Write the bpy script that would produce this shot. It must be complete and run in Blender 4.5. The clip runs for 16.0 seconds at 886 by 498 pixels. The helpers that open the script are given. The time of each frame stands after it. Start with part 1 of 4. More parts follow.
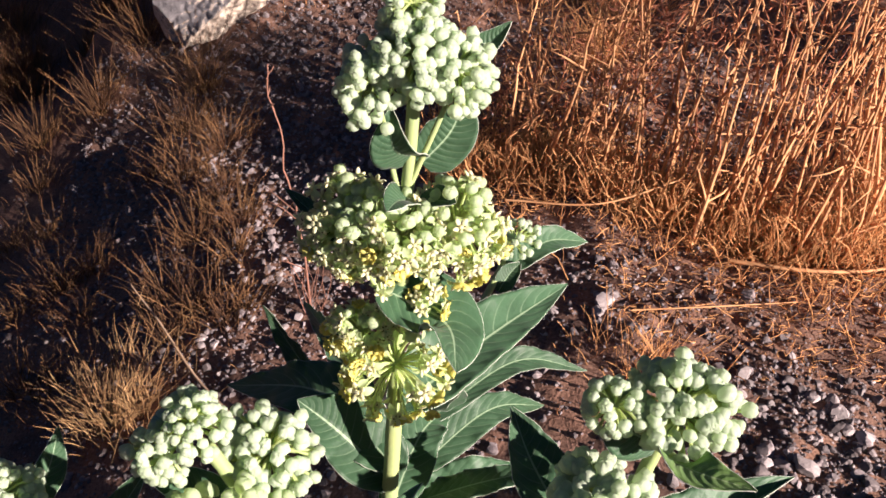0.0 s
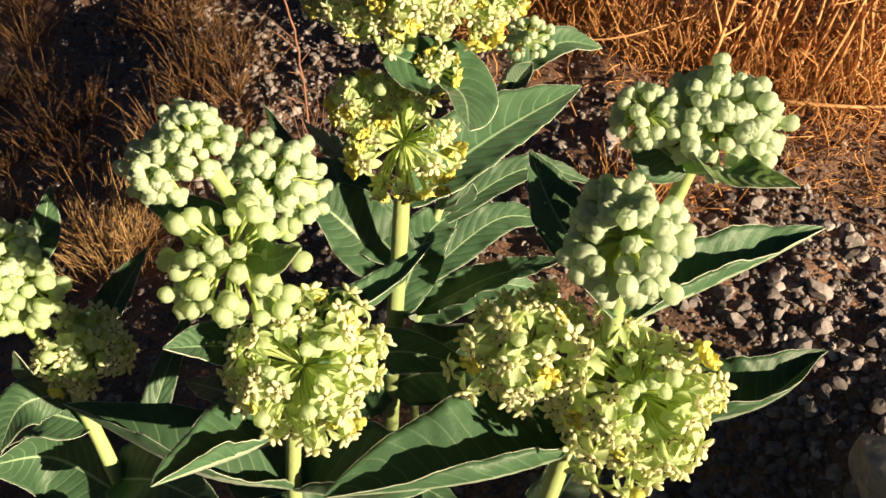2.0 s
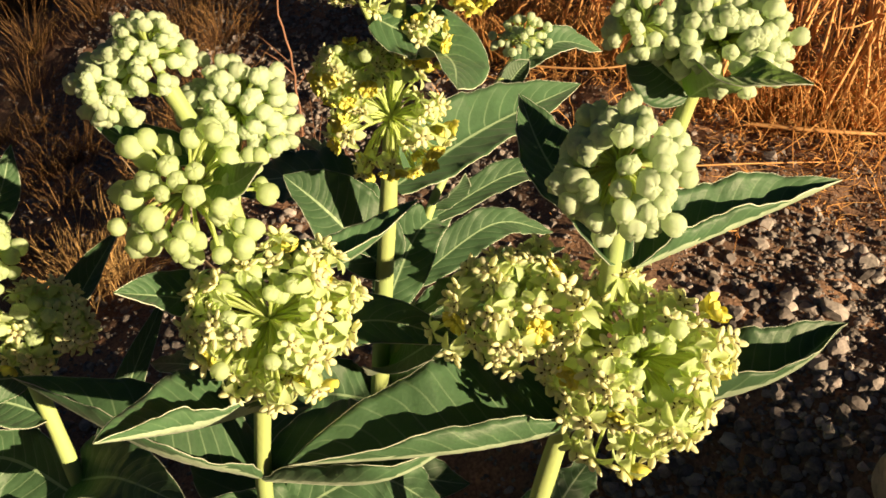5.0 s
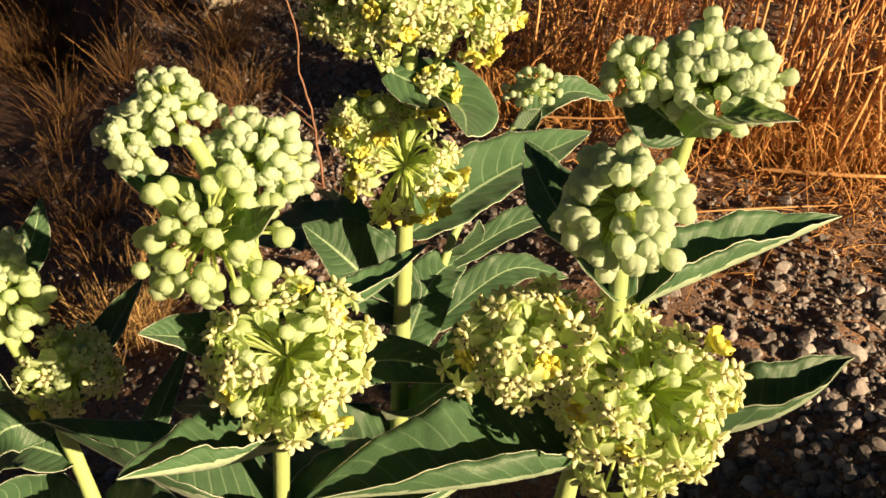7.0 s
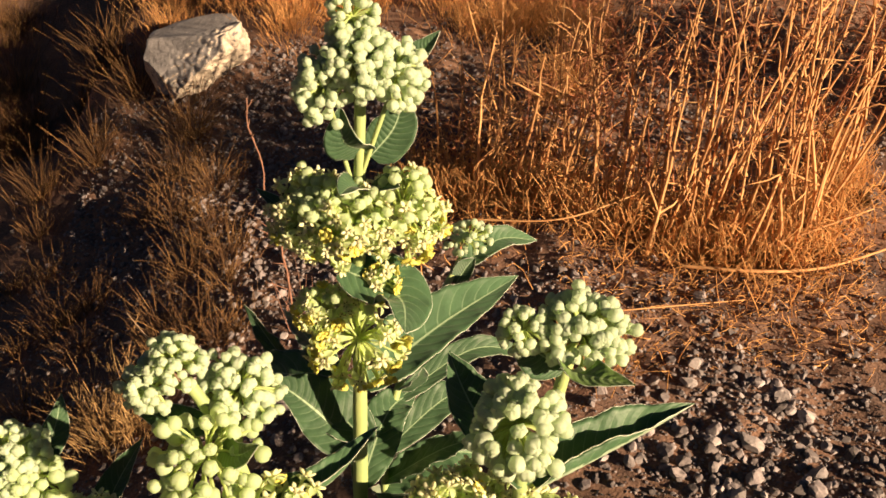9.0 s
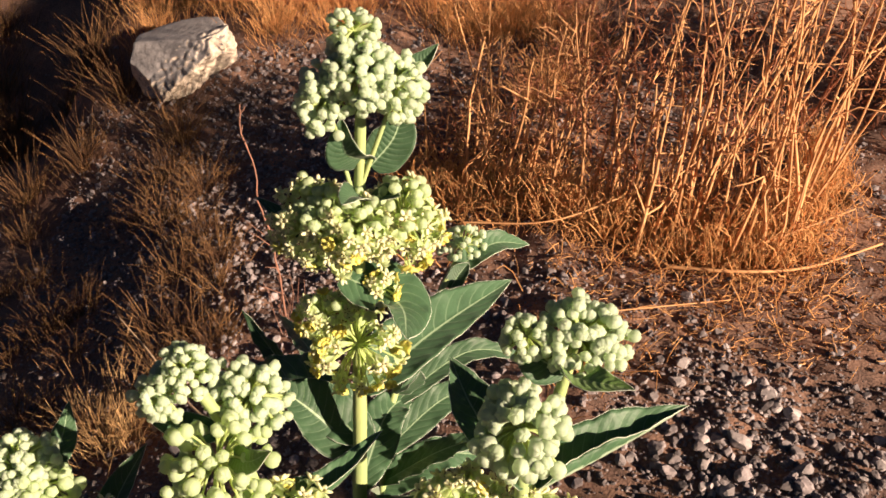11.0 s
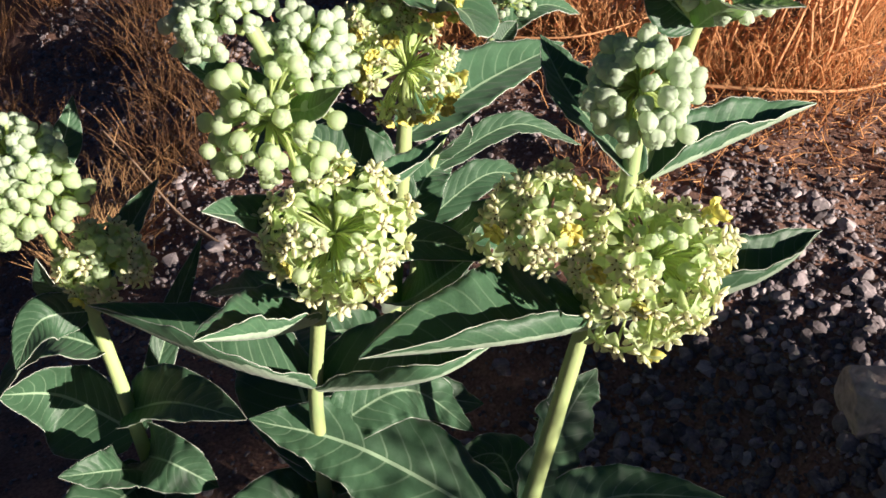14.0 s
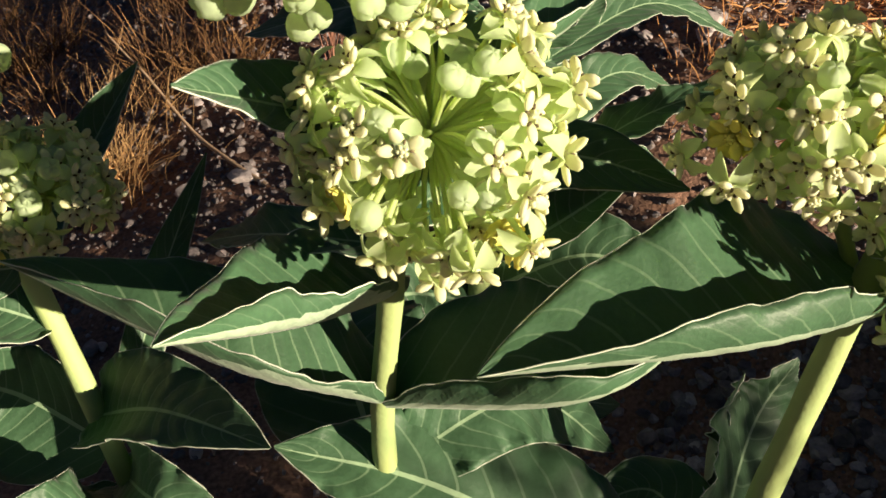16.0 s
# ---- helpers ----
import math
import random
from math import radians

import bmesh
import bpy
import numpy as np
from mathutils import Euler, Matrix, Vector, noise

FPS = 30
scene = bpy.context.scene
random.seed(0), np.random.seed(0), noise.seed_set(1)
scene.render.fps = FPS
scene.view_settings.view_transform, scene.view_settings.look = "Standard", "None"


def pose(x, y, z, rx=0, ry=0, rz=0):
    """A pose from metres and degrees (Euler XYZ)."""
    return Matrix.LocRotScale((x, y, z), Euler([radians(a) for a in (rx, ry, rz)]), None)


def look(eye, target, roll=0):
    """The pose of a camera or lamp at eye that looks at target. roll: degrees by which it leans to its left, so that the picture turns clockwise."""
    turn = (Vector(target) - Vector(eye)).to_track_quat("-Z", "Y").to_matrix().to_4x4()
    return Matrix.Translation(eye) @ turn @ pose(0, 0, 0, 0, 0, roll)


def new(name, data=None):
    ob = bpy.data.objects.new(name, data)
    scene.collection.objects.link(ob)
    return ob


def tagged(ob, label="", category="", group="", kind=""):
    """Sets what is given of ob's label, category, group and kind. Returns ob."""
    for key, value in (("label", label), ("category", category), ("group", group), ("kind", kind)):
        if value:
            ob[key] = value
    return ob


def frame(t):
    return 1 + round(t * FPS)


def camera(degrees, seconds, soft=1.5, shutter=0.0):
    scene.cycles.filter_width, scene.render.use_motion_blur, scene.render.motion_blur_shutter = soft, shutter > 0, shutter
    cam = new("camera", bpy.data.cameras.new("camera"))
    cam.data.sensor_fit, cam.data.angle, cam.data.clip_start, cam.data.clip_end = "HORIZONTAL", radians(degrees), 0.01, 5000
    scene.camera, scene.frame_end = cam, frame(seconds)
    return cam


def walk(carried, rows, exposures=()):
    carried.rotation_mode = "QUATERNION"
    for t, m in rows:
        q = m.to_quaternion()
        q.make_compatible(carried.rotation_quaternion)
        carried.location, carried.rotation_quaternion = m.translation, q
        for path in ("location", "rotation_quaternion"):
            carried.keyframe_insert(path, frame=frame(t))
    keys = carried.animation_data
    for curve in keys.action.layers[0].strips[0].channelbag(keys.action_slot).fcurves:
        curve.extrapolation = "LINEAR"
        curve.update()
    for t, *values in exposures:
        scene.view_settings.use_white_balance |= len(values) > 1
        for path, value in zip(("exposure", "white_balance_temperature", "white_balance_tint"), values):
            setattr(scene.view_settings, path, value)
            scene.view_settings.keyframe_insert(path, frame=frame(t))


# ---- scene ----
cam = camera(50.5, 16.0, 1.65)
PATH = [
    (0, (0.004, 0.004, 0.87), (0.029, 1.593, -0.343), -0.6),
    (0.5, (-0.01, -0.016, 0.833), (0.033, 1.547, -0.414), 0.3),
    (1, (-0.01, -0.023, 0.807), (0.032, 1.501, -0.487), 0.2),
    (1.5, (-0.008, -0.029, 0.791), (0.029, 1.455, -0.55), -0.0),
    (2, (-0.008, -0.034, 0.767), (0.02, 1.431, -0.595), -0.2),
    (2.5, (-0.006, -0.039, 0.737), (0.014, 1.432, -0.617), -0.0),
    (3, (-0.005, -0.05, 0.698), (0.013, 1.461, -0.613), 0.3),
    (3.5, (-0.004, -0.054, 0.677), (0.016, 1.468, -0.621), 1.0),
    (4, (-0.003, -0.055, 0.668), (0.025, 1.479, -0.614), 1.4),
    (4.5, (0.0, -0.052, 0.673), (0.029, 1.491, -0.599), 0.7),
    (5, (0.006, -0.049, 0.68), (0.019, 1.531, -0.546), -0.3),
    (5.2, (0.006, -0.05, 0.681), (0.016, 1.546, -0.523), -0.5),
    (7.3, (0.019, -0.079, 0.686), (-0.022, 1.579, -0.431), -2.3),
    (7.5, (0.027, -0.092, 0.701), (-0.021, 1.572, -0.408), -2.1),
    (8, (0.045, -0.097, 0.785), (-0.019, 1.546, -0.354), -3.4),
    (8.5, (0.046, -0.109, 0.841), (0.023, 1.545, -0.283), -2.8),
    (9, (0.042, -0.121, 0.88), (0.074, 1.54, -0.233), -2.7),
    (9.2, (0.042, -0.123, 0.902), (0.087, 1.529, -0.225), -3.2),
    (11.5, (0.011, -0.139, 0.894), (0.103, 1.522, -0.217), -1.7),
    (12, (-0.017, -0.154, 0.844), (0.105, 1.51, -0.259), -0.9),
    (12.5, (-0.038, -0.162, 0.8), (0.108, 1.478, -0.336), -0.2),
    (13, (-0.047, -0.165, 0.769), (0.101, 1.441, -0.414), 0.0),
    (13.5, (-0.054, -0.164, 0.731), (0.096, 1.422, -0.479), 0.3),
    (14, (-0.057, -0.131, 0.691), (0.082, 1.432, -0.549), 0.6),
    (14.5, (-0.06, -0.072, 0.638), (0.049, 1.493, -0.602), -0.0),
    (15, (-0.063, 0.0, 0.598), (0.0, 1.548, -0.668), -0.9),
    (15.5, (-0.081, 0.045, 0.565), (0.0, 1.553, -0.746), -0.4),
    (16, (-0.087, 0.078, 0.519), (-0.036, 1.562, -0.821), -0.8),
]
GRADE = [(0, 1.33, 5450, 29), (0.7, 1.30, 6000, 22), (1.5, 1.20, 6550, 14), (2.5, 1.14, 6900, 8), (4, 1.10, 7550, 8), (5, 1.10, 7750, 9), (7.5, 1.10, 7900, 11),
         (8.5, 1.12, 7900, 20), (9.2, 1.15, 7100, 21), (11.5, 1.20, 6400, 26), (12.2, 1.20, 6650, 25), (13, 1.18, 6000, 23), (14.3, 1.18, 5350, 19), (15, 1.22, 6800, 2),
         (15.5, 1.19, 7000, 4), (16, 1.17, 6100, 13)]
walk(cam, [(t, look(eye, target, roll)) for t, eye, target, roll in PATH], GRADE)

# ---- light ----
SUN_DIR = Vector((0.81, -0.585, 0.29)).normalized()
world = bpy.data.worlds.new("world")
scene.world = world
world.use_nodes = True
sky = world.node_tree.nodes.new("ShaderNodeTexSky")
sky.sky_type, sky.sun_disc = "NISHITA", False
sky.dust_density, sky.ozone_density = 0.4, 3.0
sky.sun_elevation, sky.sun_rotation = radians(16.2), radians(125.8)
back = world.node_tree.nodes["Background"]
back.inputs["Strength"].default_value = 0.0112
world.node_tree.links.new(sky.outputs["Color"], back.inputs["Color"])
sun = new("sun", bpy.data.lights.new("sun", "SUN"))
sun.data.energy, sun.data.angle, sun.data.color = 5.85, radians(0.6), (1.0, 0.825, 0.55)
sun.matrix_world = look(SUN_DIR * 10, (0, 0, 0))


# ---- materials ----
def material(name, base, rough=0.6, vary=0.25, scale=60.0, second=None, bump=0.3, bump_scale=200.0, random_by="object",
             translucent=0.0, glow_colour=None, spec=0.3, fine=0.0):
    """A surface of two mottled colours at two scales, with small relief; varied from piece to piece."""
    m = bpy.data.materials.new(name)
    m.use_nodes = True
    nt = m.node_tree
    N, L = nt.nodes, nt.links
    bsdf = N["Principled BSDF"]
    bsdf.inputs["Roughness"].default_value = rough
    bsdf.inputs["Specular IOR Level"].default_value = spec
    coord = N.new("ShaderNodeNewGeometry")
    n1 = N.new("ShaderNodeTexNoise")
    n1.inputs["Scale"].default_value, n1.inputs["Detail"].default_value = scale, 4
    L.new(coord.outputs["Position"], n1.inputs["Vector"])
    ramp = N.new("ShaderNodeMapRange")
    ramp.inputs["From Min"].default_value, ramp.inputs["From Max"].default_value = 0.35, 0.65
    L.new(n1.outputs["Fac"], ramp.inputs["Value"])
    mix = N.new("ShaderNodeMix")
    mix.data_type = "RGBA"
    mix.inputs["A"].default_value = (*base, 1)
    mix.inputs["B"].default_value = (*(second or [c * (1 - vary) for c in base]), 1)
    L.new(ramp.outputs["Result"], mix.inputs["Factor"])
    hsv = N.new("ShaderNodeHueSaturation")
    L.new(mix.outputs["Result"], hsv.inputs["Color"])
    rnd = N.new("ShaderNodeObjectInfo").outputs["Random"] if random_by == "object" else coord.outputs["Random Per Island"]
    val = N.new("ShaderNodeMapRange")
    val.inputs["To Min"].default_value, val.inputs["To Max"].default_value = 1 - vary, 1 + vary
    L.new(rnd, val.inputs["Value"])
    n2 = N.new("ShaderNodeTexNoise")
    n2.inputs["Scale"].default_value, n2.inputs["Detail"].default_value = bump_scale, 3
    L.new(coord.outputs["Position"], n2.inputs["Vector"])
    grain = N.new("ShaderNodeMapRange")
    grain.inputs["From Min"].default_value, grain.inputs["From Max"].default_value = 0.3, 0.7
    grain.inputs["To Min"].default_value, grain.inputs["To Max"].default_value = 1 - fine, 1 + fine
    L.new(n2.outputs["Fac"], grain.inputs["Value"])
    mul = N.new("ShaderNodeMath")
    mul.operation = "MULTIPLY"
    L.new(val.outputs["Result"], mul.inputs[0])
    L.new(grain.outputs["Result"], mul.inputs[1])
    L.new(mul.outputs[0], hsv.inputs["Value"])
    L.new(hsv.outputs["Color"], bsdf.inputs["Base Color"])
    bmp = N.new("ShaderNodeBump")
    bmp.inputs["Strength"].default_value, bmp.inputs["Distance"].default_value = bump, 0.5 / bump_scale
    L.new(n2.outputs["Fac"], bmp.inputs["Height"])
    L.new(bmp.outputs["Normal"], bsdf.inputs["Normal"])
    if translucent:
        tr = N.new("ShaderNodeBsdfTranslucent")
        tr.inputs["Color"].default_value = (*(glow_colour or base), 1)
        ms = N.new("ShaderNodeMixShader")
        ms.inputs["Fac"].default_value = translucent
        L.new(bsdf.outputs[0], ms.inputs[1])
        L.new(tr.outputs[0], ms.inputs[2])
        L.new(ms.outputs[0], N["Material Output"].inputs["Surface"])
    return m


def leaf_material(name, blade, vein, glow_colour):
    """Blade with a pale midrib and pale side veins that follow the leaf's own coordinates."""
    m = material(name, blade, 0.5, 0.18, 45.0, None, 0.25, 500.0, "object", 0.24, glow_colour, 0.35, 0.10)
    nt = m.node_tree
    N, L = nt.nodes, nt.links
    uv = N.new("ShaderNodeUVMap")
    uv.uv_map = "leaf"
    sep = N.new("ShaderNodeSeparateXYZ")
    L.new(uv.outputs["UV"], sep.inputs[0])

    def math(op, a, b=None):
        n = N.new("ShaderNodeMath")
        n.operation = op
        for i, v in enumerate((a, b)):
            if v is None:
                continue
            if isinstance(v, (int, float)):
                n.inputs[i].default_value = v
            else:
                L.new(v, n.inputs[i])
        return n.outputs[0]

    across = math("ABSOLUTE", math("SUBTRACT", math("MULTIPLY", sep.outputs["Y"], 2.0), 1.0))
    rib = math("LESS_THAN", across, 0.035)
    wob = N.new("ShaderNodeTexNoise")
    wob.inputs["Scale"].default_value = 5.0
    L.new(uv.outputs["UV"], wob.inputs["Vector"])
    run = math("SUBTRACT", math("MULTIPLY", sep.outputs["X"], 13.0), math("MULTIPLY", math("POWER", across, 1.4), 2.2))
    run = math("ADD", run, math("MULTIPLY", wob.outputs["Fac"], 0.25))
    saw = math("ABSOLUTE", math("SUBTRACT", math("FRACT", run), 0.5))
    fade = math("SUBTRACT", 1.0, math("MULTIPLY", across, 0.75))
    side = math("MULTIPLY", math("LESS_THAN", saw, 0.045), fade)
    soft = math("MULTIPLY", math("SUBTRACT", 0.5, saw), 1.0)
    both = math("MAXIMUM", rib, math("MULTIPLY", side, 0.40))
    bsdf = N["Principled BSDF"]
    old = bsdf.inputs["Base Color"].links[0].from_socket
    mix = N.new("ShaderNodeMix")
    mix.data_type = "RGBA"
    mix.inputs["B"].default_value = (*vein, 1)
    L.new(old, mix.inputs["A"])
    L.new(both, mix.inputs["Factor"])
    L.new(mix.outputs["Result"], bsdf.inputs["Base Color"])
    bmp = N.new("ShaderNodeBump")
    bsdf.inputs["Sheen Weight"].default_value, bsdf.inputs["Sheen Roughness"].default_value = 0.12, 0.4
    bmp.inputs["Strength"].default_value, bmp.inputs["Distance"].default_value = 0.4, 0.0010
    L.new(soft, bmp.inputs["Height"])
    L.new(bsdf.inputs["Normal"].links[0].from_socket, bmp.inputs["Normal"])
    L.new(bmp.outputs["Normal"], bsdf.inputs["Normal"])
    return m


LEAF_TOP = leaf_material("leaf_top", (0.056, 0.122, 0.062), (0.29, 0.41, 0.25), (0.15, 0.32, 0.05))
LEAF_UNDER = leaf_material("leaf_underside", (0.36, 0.46, 0.33), (0.48, 0.55, 0.42), (0.16, 0.32, 0.06))
LEAF_YOUNG = leaf_material("leaf_young", (0.20, 0.34, 0.10), (0.40, 0.52, 0.26), (0.42, 0.66, 0.10))
LEAF_RIM = material("leaf_rim", (0.56, 0.60, 0.50), 0.7)
STEM = material("green_stem", (0.36, 0.43, 0.17), 0.55, 0.12, 30.0, (0.30, 0.40, 0.17), 0.2, 300.0)
PEDICEL = material("pedicel", (0.64, 0.75, 0.36), 0.55, 0.12, 30.0, None, 0.1, 300.0, "object", 0.55, (0.78, 0.86, 0.40))
BUD_GREEN = material("bud_pale_green", (0.55, 0.66, 0.44), 0.6, 0.08, 120.0, (0.48, 0.60, 0.38), 0.25, 700.0, "object", 0.5, (0.74, 0.83, 0.48), 0.25, 0.06)
BUD_GREY = material("bud_grey_green", (0.50, 0.60, 0.45), 0.7, 0.10, 120.0, (0.62, 0.71, 0.55), 0.3, 700.0, "object", 0.5, (0.72, 0.82, 0.58), 0.2, 0.08)
PETAL = material("petal_green", (0.58, 0.70, 0.42), 0.55, 0.10, 150.0, (0.66, 0.76, 0.46), 0.2, 600.0, "object", 0.55, (0.84, 0.96, 0.50), 0.25)
HOOD = material("hood_cream", (0.84, 0.82, 0.62), 0.5, 0.06, 200.0, (0.68, 0.72, 0.44), 0.15, 700.0, "object", 0.40, (0.88, 0.86, 0.55))
SLIT = material("dark_slit", (0.13, 0.10, 0.05), 0.6, 0.3)
YELLOW = material("withered_yellow", (0.80, 0.72, 0.16), 0.55, 0.15, 200.0, (0.60, 0.58, 0.16), 0.3, 600.0, "object", 0.2, (0.7, 0.6, 0.05))
SOIL = material("soil", (0.26, 0.148, 0.104), 0.95, 0.25, 9.0, (0.125, 0.080, 0.066), 0.9, 260.0, "object", spec=0.1, fine=0.35)
STONE = material("stone", (0.36, 0.31, 0.305), 0.85, 0.38, 90.0, (0.27, 0.235, 0.235), 0.5, 350.0, "object", spec=0.2, fine=0.15)
GRAVEL = material("gravel", (0.25, 0.212, 0.212), 0.9, 0.48, 90.0, (0.14, 0.118, 0.122), 0.5, 350.0, "island", spec=0.2, fine=0.15)
BOULDER = material("boulder", (0.58, 0.48, 0.385), 0.9, 0.2, 14.0, (0.46, 0.385, 0.32), 0.8, 90.0, "object", spec=0.2, fine=0.25)
CRUST = material("weathered_crust", (0.30, 0.28, 0.285), 0.85, 0.2, 18.0, (0.21, 0.195, 0.20), 0.4, 160.0, "object", spec=0.25, fine=0.15)
STRAW = material("straw", (0.74, 0.39, 0.155), 0.7, 0.35, 40.0, (0.60, 0.30, 0.12), 0.2, 300.0, "island", 0.25, (0.66, 0.36, 0.12))
WEED = material("dry_weed", (0.74, 0.41, 0.19), 0.75, 0.26, 25.0, (0.58, 0.285, 0.125), 0.3, 300.0, "object", 0.2, (0.66, 0.34, 0.12))
THICKET = material("dry_thicket", (0.44, 0.19, 0.10), 0.8, 0.6, 14.0, (0.24, 0.09, 0.055), 0.3, 300.0, "island", 0.3, (0.60, 0.26, 0.10))
# Left-slope grass: the slope's shade is put into this darker colour.
SHADED_GRASS = material("dry_grass", (0.28, 0.150, 0.060), 0.75, 0.85, 20.0, (0.10, 0.047, 0.024), 0.2, 300.0, "island", 0.15, (0.4, 0.22, 0.07))
# Brighter copy of the grass for the sunlit near tufts.
LIT_GRASS = material("pale_grass", (0.58, 0.37, 0.17), 0.75, 0.6, 20.0, (0.30, 0.165, 0.075), 0.2, 300.0, "island", 0.2, (0.55, 0.35, 0.14))
TWIG = material("red_twig", (0.26, 0.125, 0.085), 0.7, 0.2, 60.0, (0.20, 0.10, 0.07), 0.3, 300.0)
PALE_TWIG = material("pale_twig", (0.56, 0.38, 0.25), 0.7, 0.2, 60.0, None, 0.3, 300.0)


# ---- mesh helpers ----
PLACE = {}


class Shape:
    """Collects verts, faces and material slots for one mesh."""

    def __init__(self):
        self.v, self.f, self.m = [], [], []

    def tube(self, points, radii, sides=6, slot=0, cap=True):
        pts = [Vector(p) for p in points]
        n0, ref = len(self.v), Vector((0.31, 0.83, 0.46))
        for i, p in enumerate(pts):
            t = (pts[min(i + 1, len(pts) - 1)] - pts[max(i - 1, 0)]).normalized()
            a = t.cross(ref).normalized()
            b = t.cross(a)
            for k in range(sides):
                q = 2 * math.pi * k / sides
                self.v.append(p + (a * math.cos(q) + b * math.sin(q)) * radii[i])
        for i in range(len(pts) - 1):
            for k in range(sides):
                k2 = (k + 1) % sides
                self.face((n0 + i * sides + k, n0 + i * sides + k2, n0 + (i + 1) * sides + k2, n0 + (i + 1) * sides + k), slot)
        if cap:
            self.face(tuple(n0 + (len(pts) - 1) * sides + k for k in range(sides)), slot)

    def face(self, ids, slot=0):
        self.f.append(ids)
        self.m.append(slot)

    def lump(self, centre, ax, ay, az, slot=0, seg=6, rings=4):
        """A rounded lump with half-axes ax, ay, az."""
        c, n0 = Vector(centre), len(self.v)
        for r in range(1, rings):
            e = math.pi * r / rings
            for k in range(seg):
                q = 2 * math.pi * k / seg
                self.v.append(c + ax * (math.sin(e) * math.cos(q)) + ay * (math.sin(e) * math.sin(q)) + az * math.cos(e))
        self.v += [c + az, c - az]
        top, bot = len(self.v) - 2, len(self.v) - 1
        for r in range(rings - 2):
            for k in range(seg):
                k2 = (k + 1) % seg
                self.face((n0 + r * seg + k, n0 + (r + 1) * seg + k, n0 + (r + 1) * seg + k2, n0 + r * seg + k2), slot)
        for k in range(seg):
            k2 = (k + 1) % seg
            self.face((top, n0 + k, n0 + k2), slot)
            self.face((bot, n0 + (rings - 2) * seg + k2, n0 + (rings - 2) * seg + k), slot)

    def mesh(self, name, mats, smooth=True, origin=(0, 0, 0)):
        o = Vector(origin)
        me = bpy.data.meshes.new(name)
        me.from_pydata([tuple(Vector(p) - o) for p in self.v], [], self.f)
        for m in mats:
            me.materials.append(m)
        me.polygons.foreach_set("material_index", self.m)
        me.polygons.foreach_set("use_smooth", [smooth] * len(self.f))
        me.update()
        return me


def put(ob, at, parent=None):
    """Stand ob at the world pose at, under parent."""
    at = at if isinstance(at, Matrix) else Matrix.Translation(at)
    PLACE[ob] = at
    if parent is not None:
        ob.parent = parent
        ob.matrix_parent_inverse = PLACE[parent].inverted()
    ob.matrix_basis = at
    return ob


def part(name, me, parent, at=(0, 0, 0), label=""):
    ob = put(new(name, me), at, parent)
    return tagged(ob, label) if label else ob


def root(name, at, label, category, group="", kind=""):
    return tagged(put(new(name), at), label, category, group, kind)


def bezier(points, n):
    """A smooth line through the points."""
    P = [Vector(p) for p in points]
    out = []
    for i in range(n + 1):
        s = i / n * (len(P) - 1)
        k = min(int(s), len(P) - 2)
        f = s - k
        a, b = P[k], P[k + 1]
        ta = (P[k + 1] - P[k - 1]) / 2 if k > 0 else b - a
        tb = (P[k + 2] - P[k]) / 2 if k + 2 < len(P) else b - a
        out.append(a * (2 * f**3 - 3 * f**2 + 1) + ta * (f**3 - 2 * f**2 + f) + b * (-2 * f**3 + 3 * f**2) + tb * (f**3 - f**2))
    return out


def smooth(a, b, x):
    x = min(1, max(0, (x - a) / (b - a)))
    return x * x * (3 - 2 * x)


# ---- ground ----
def ground_z(x, y):
    run = min(1.4, max(0, 0.27 - x))
    bank = 0.215 * run * run / (run + 0.05) + 0.06 * smooth(0.3, 0.9, -x)
    fall = -bank * smooth(0.1, 0.8, y) * (1 - smooth(1.60, 2.15, y + 0.25 * x) * smooth(-1.0, -0.7, x)) * (1 - smooth(2.6, 3.4, y))
    hollow = -0.13 * math.exp(-(((x - 0.12) / 0.24) ** 4 + ((y - 0.40) / 0.26) ** 4))
    near = 1 - smooth(4, 9, math.hypot(x, y))
    far = math.hypot(x, y - 1.2)
    rough = 0.016 * noise.noise((x * 5, y * 5, 3.0)) + (1 - smooth(2, 4, far)) * (0.006 * noise.noise((x * 17, y * 17, 7.0)) + 0.0040 * noise.noise((x * 48, y * 48, 1.0)) + 0.0022 * noise.noise((x * 110, y * 110, 5.0)))
    rise = 0.13 * smooth(1.85, 2.45, y) * smooth(-0.65, -0.25, x) * (1 - smooth(2.9, 4.8, y))
    return fall * (1 - smooth(2.2, 6, math.hypot(x, y))) + hollow + rise + rough * near


def axis_steps(lo, hi, step, reach):
    fine = list(np.arange(lo, hi + step / 2, step))
    d, left, right = step, lo, hi
    before, after = [], []
    while right < reach:
        d *= 1.22
        left, right = left - d, right + d
        before.insert(0, left)
        after.append(right)
    return before + fine + after


xs, ys = axis_steps(-0.9, 1.1, 0.009, 400), axis_steps(0.25, 1.9, 0.009, 400)
g = Shape()
g.v = [Vector((x, y, ground_z(x, y))) for y in ys for x in xs]
w = len(xs)
for j in range(len(ys) - 1):
    for i in range(w - 1):
        g.face((j * w + i, j * w + i + 1, (j + 1) * w + i + 1, (j + 1) * w + i))
ground = tagged(put(new("ground", g.mesh("ground", [SOIL])), (0, 0, 0)), "dry reddish-brown soil strewn with gravel and straw", "ground", kind="structure")


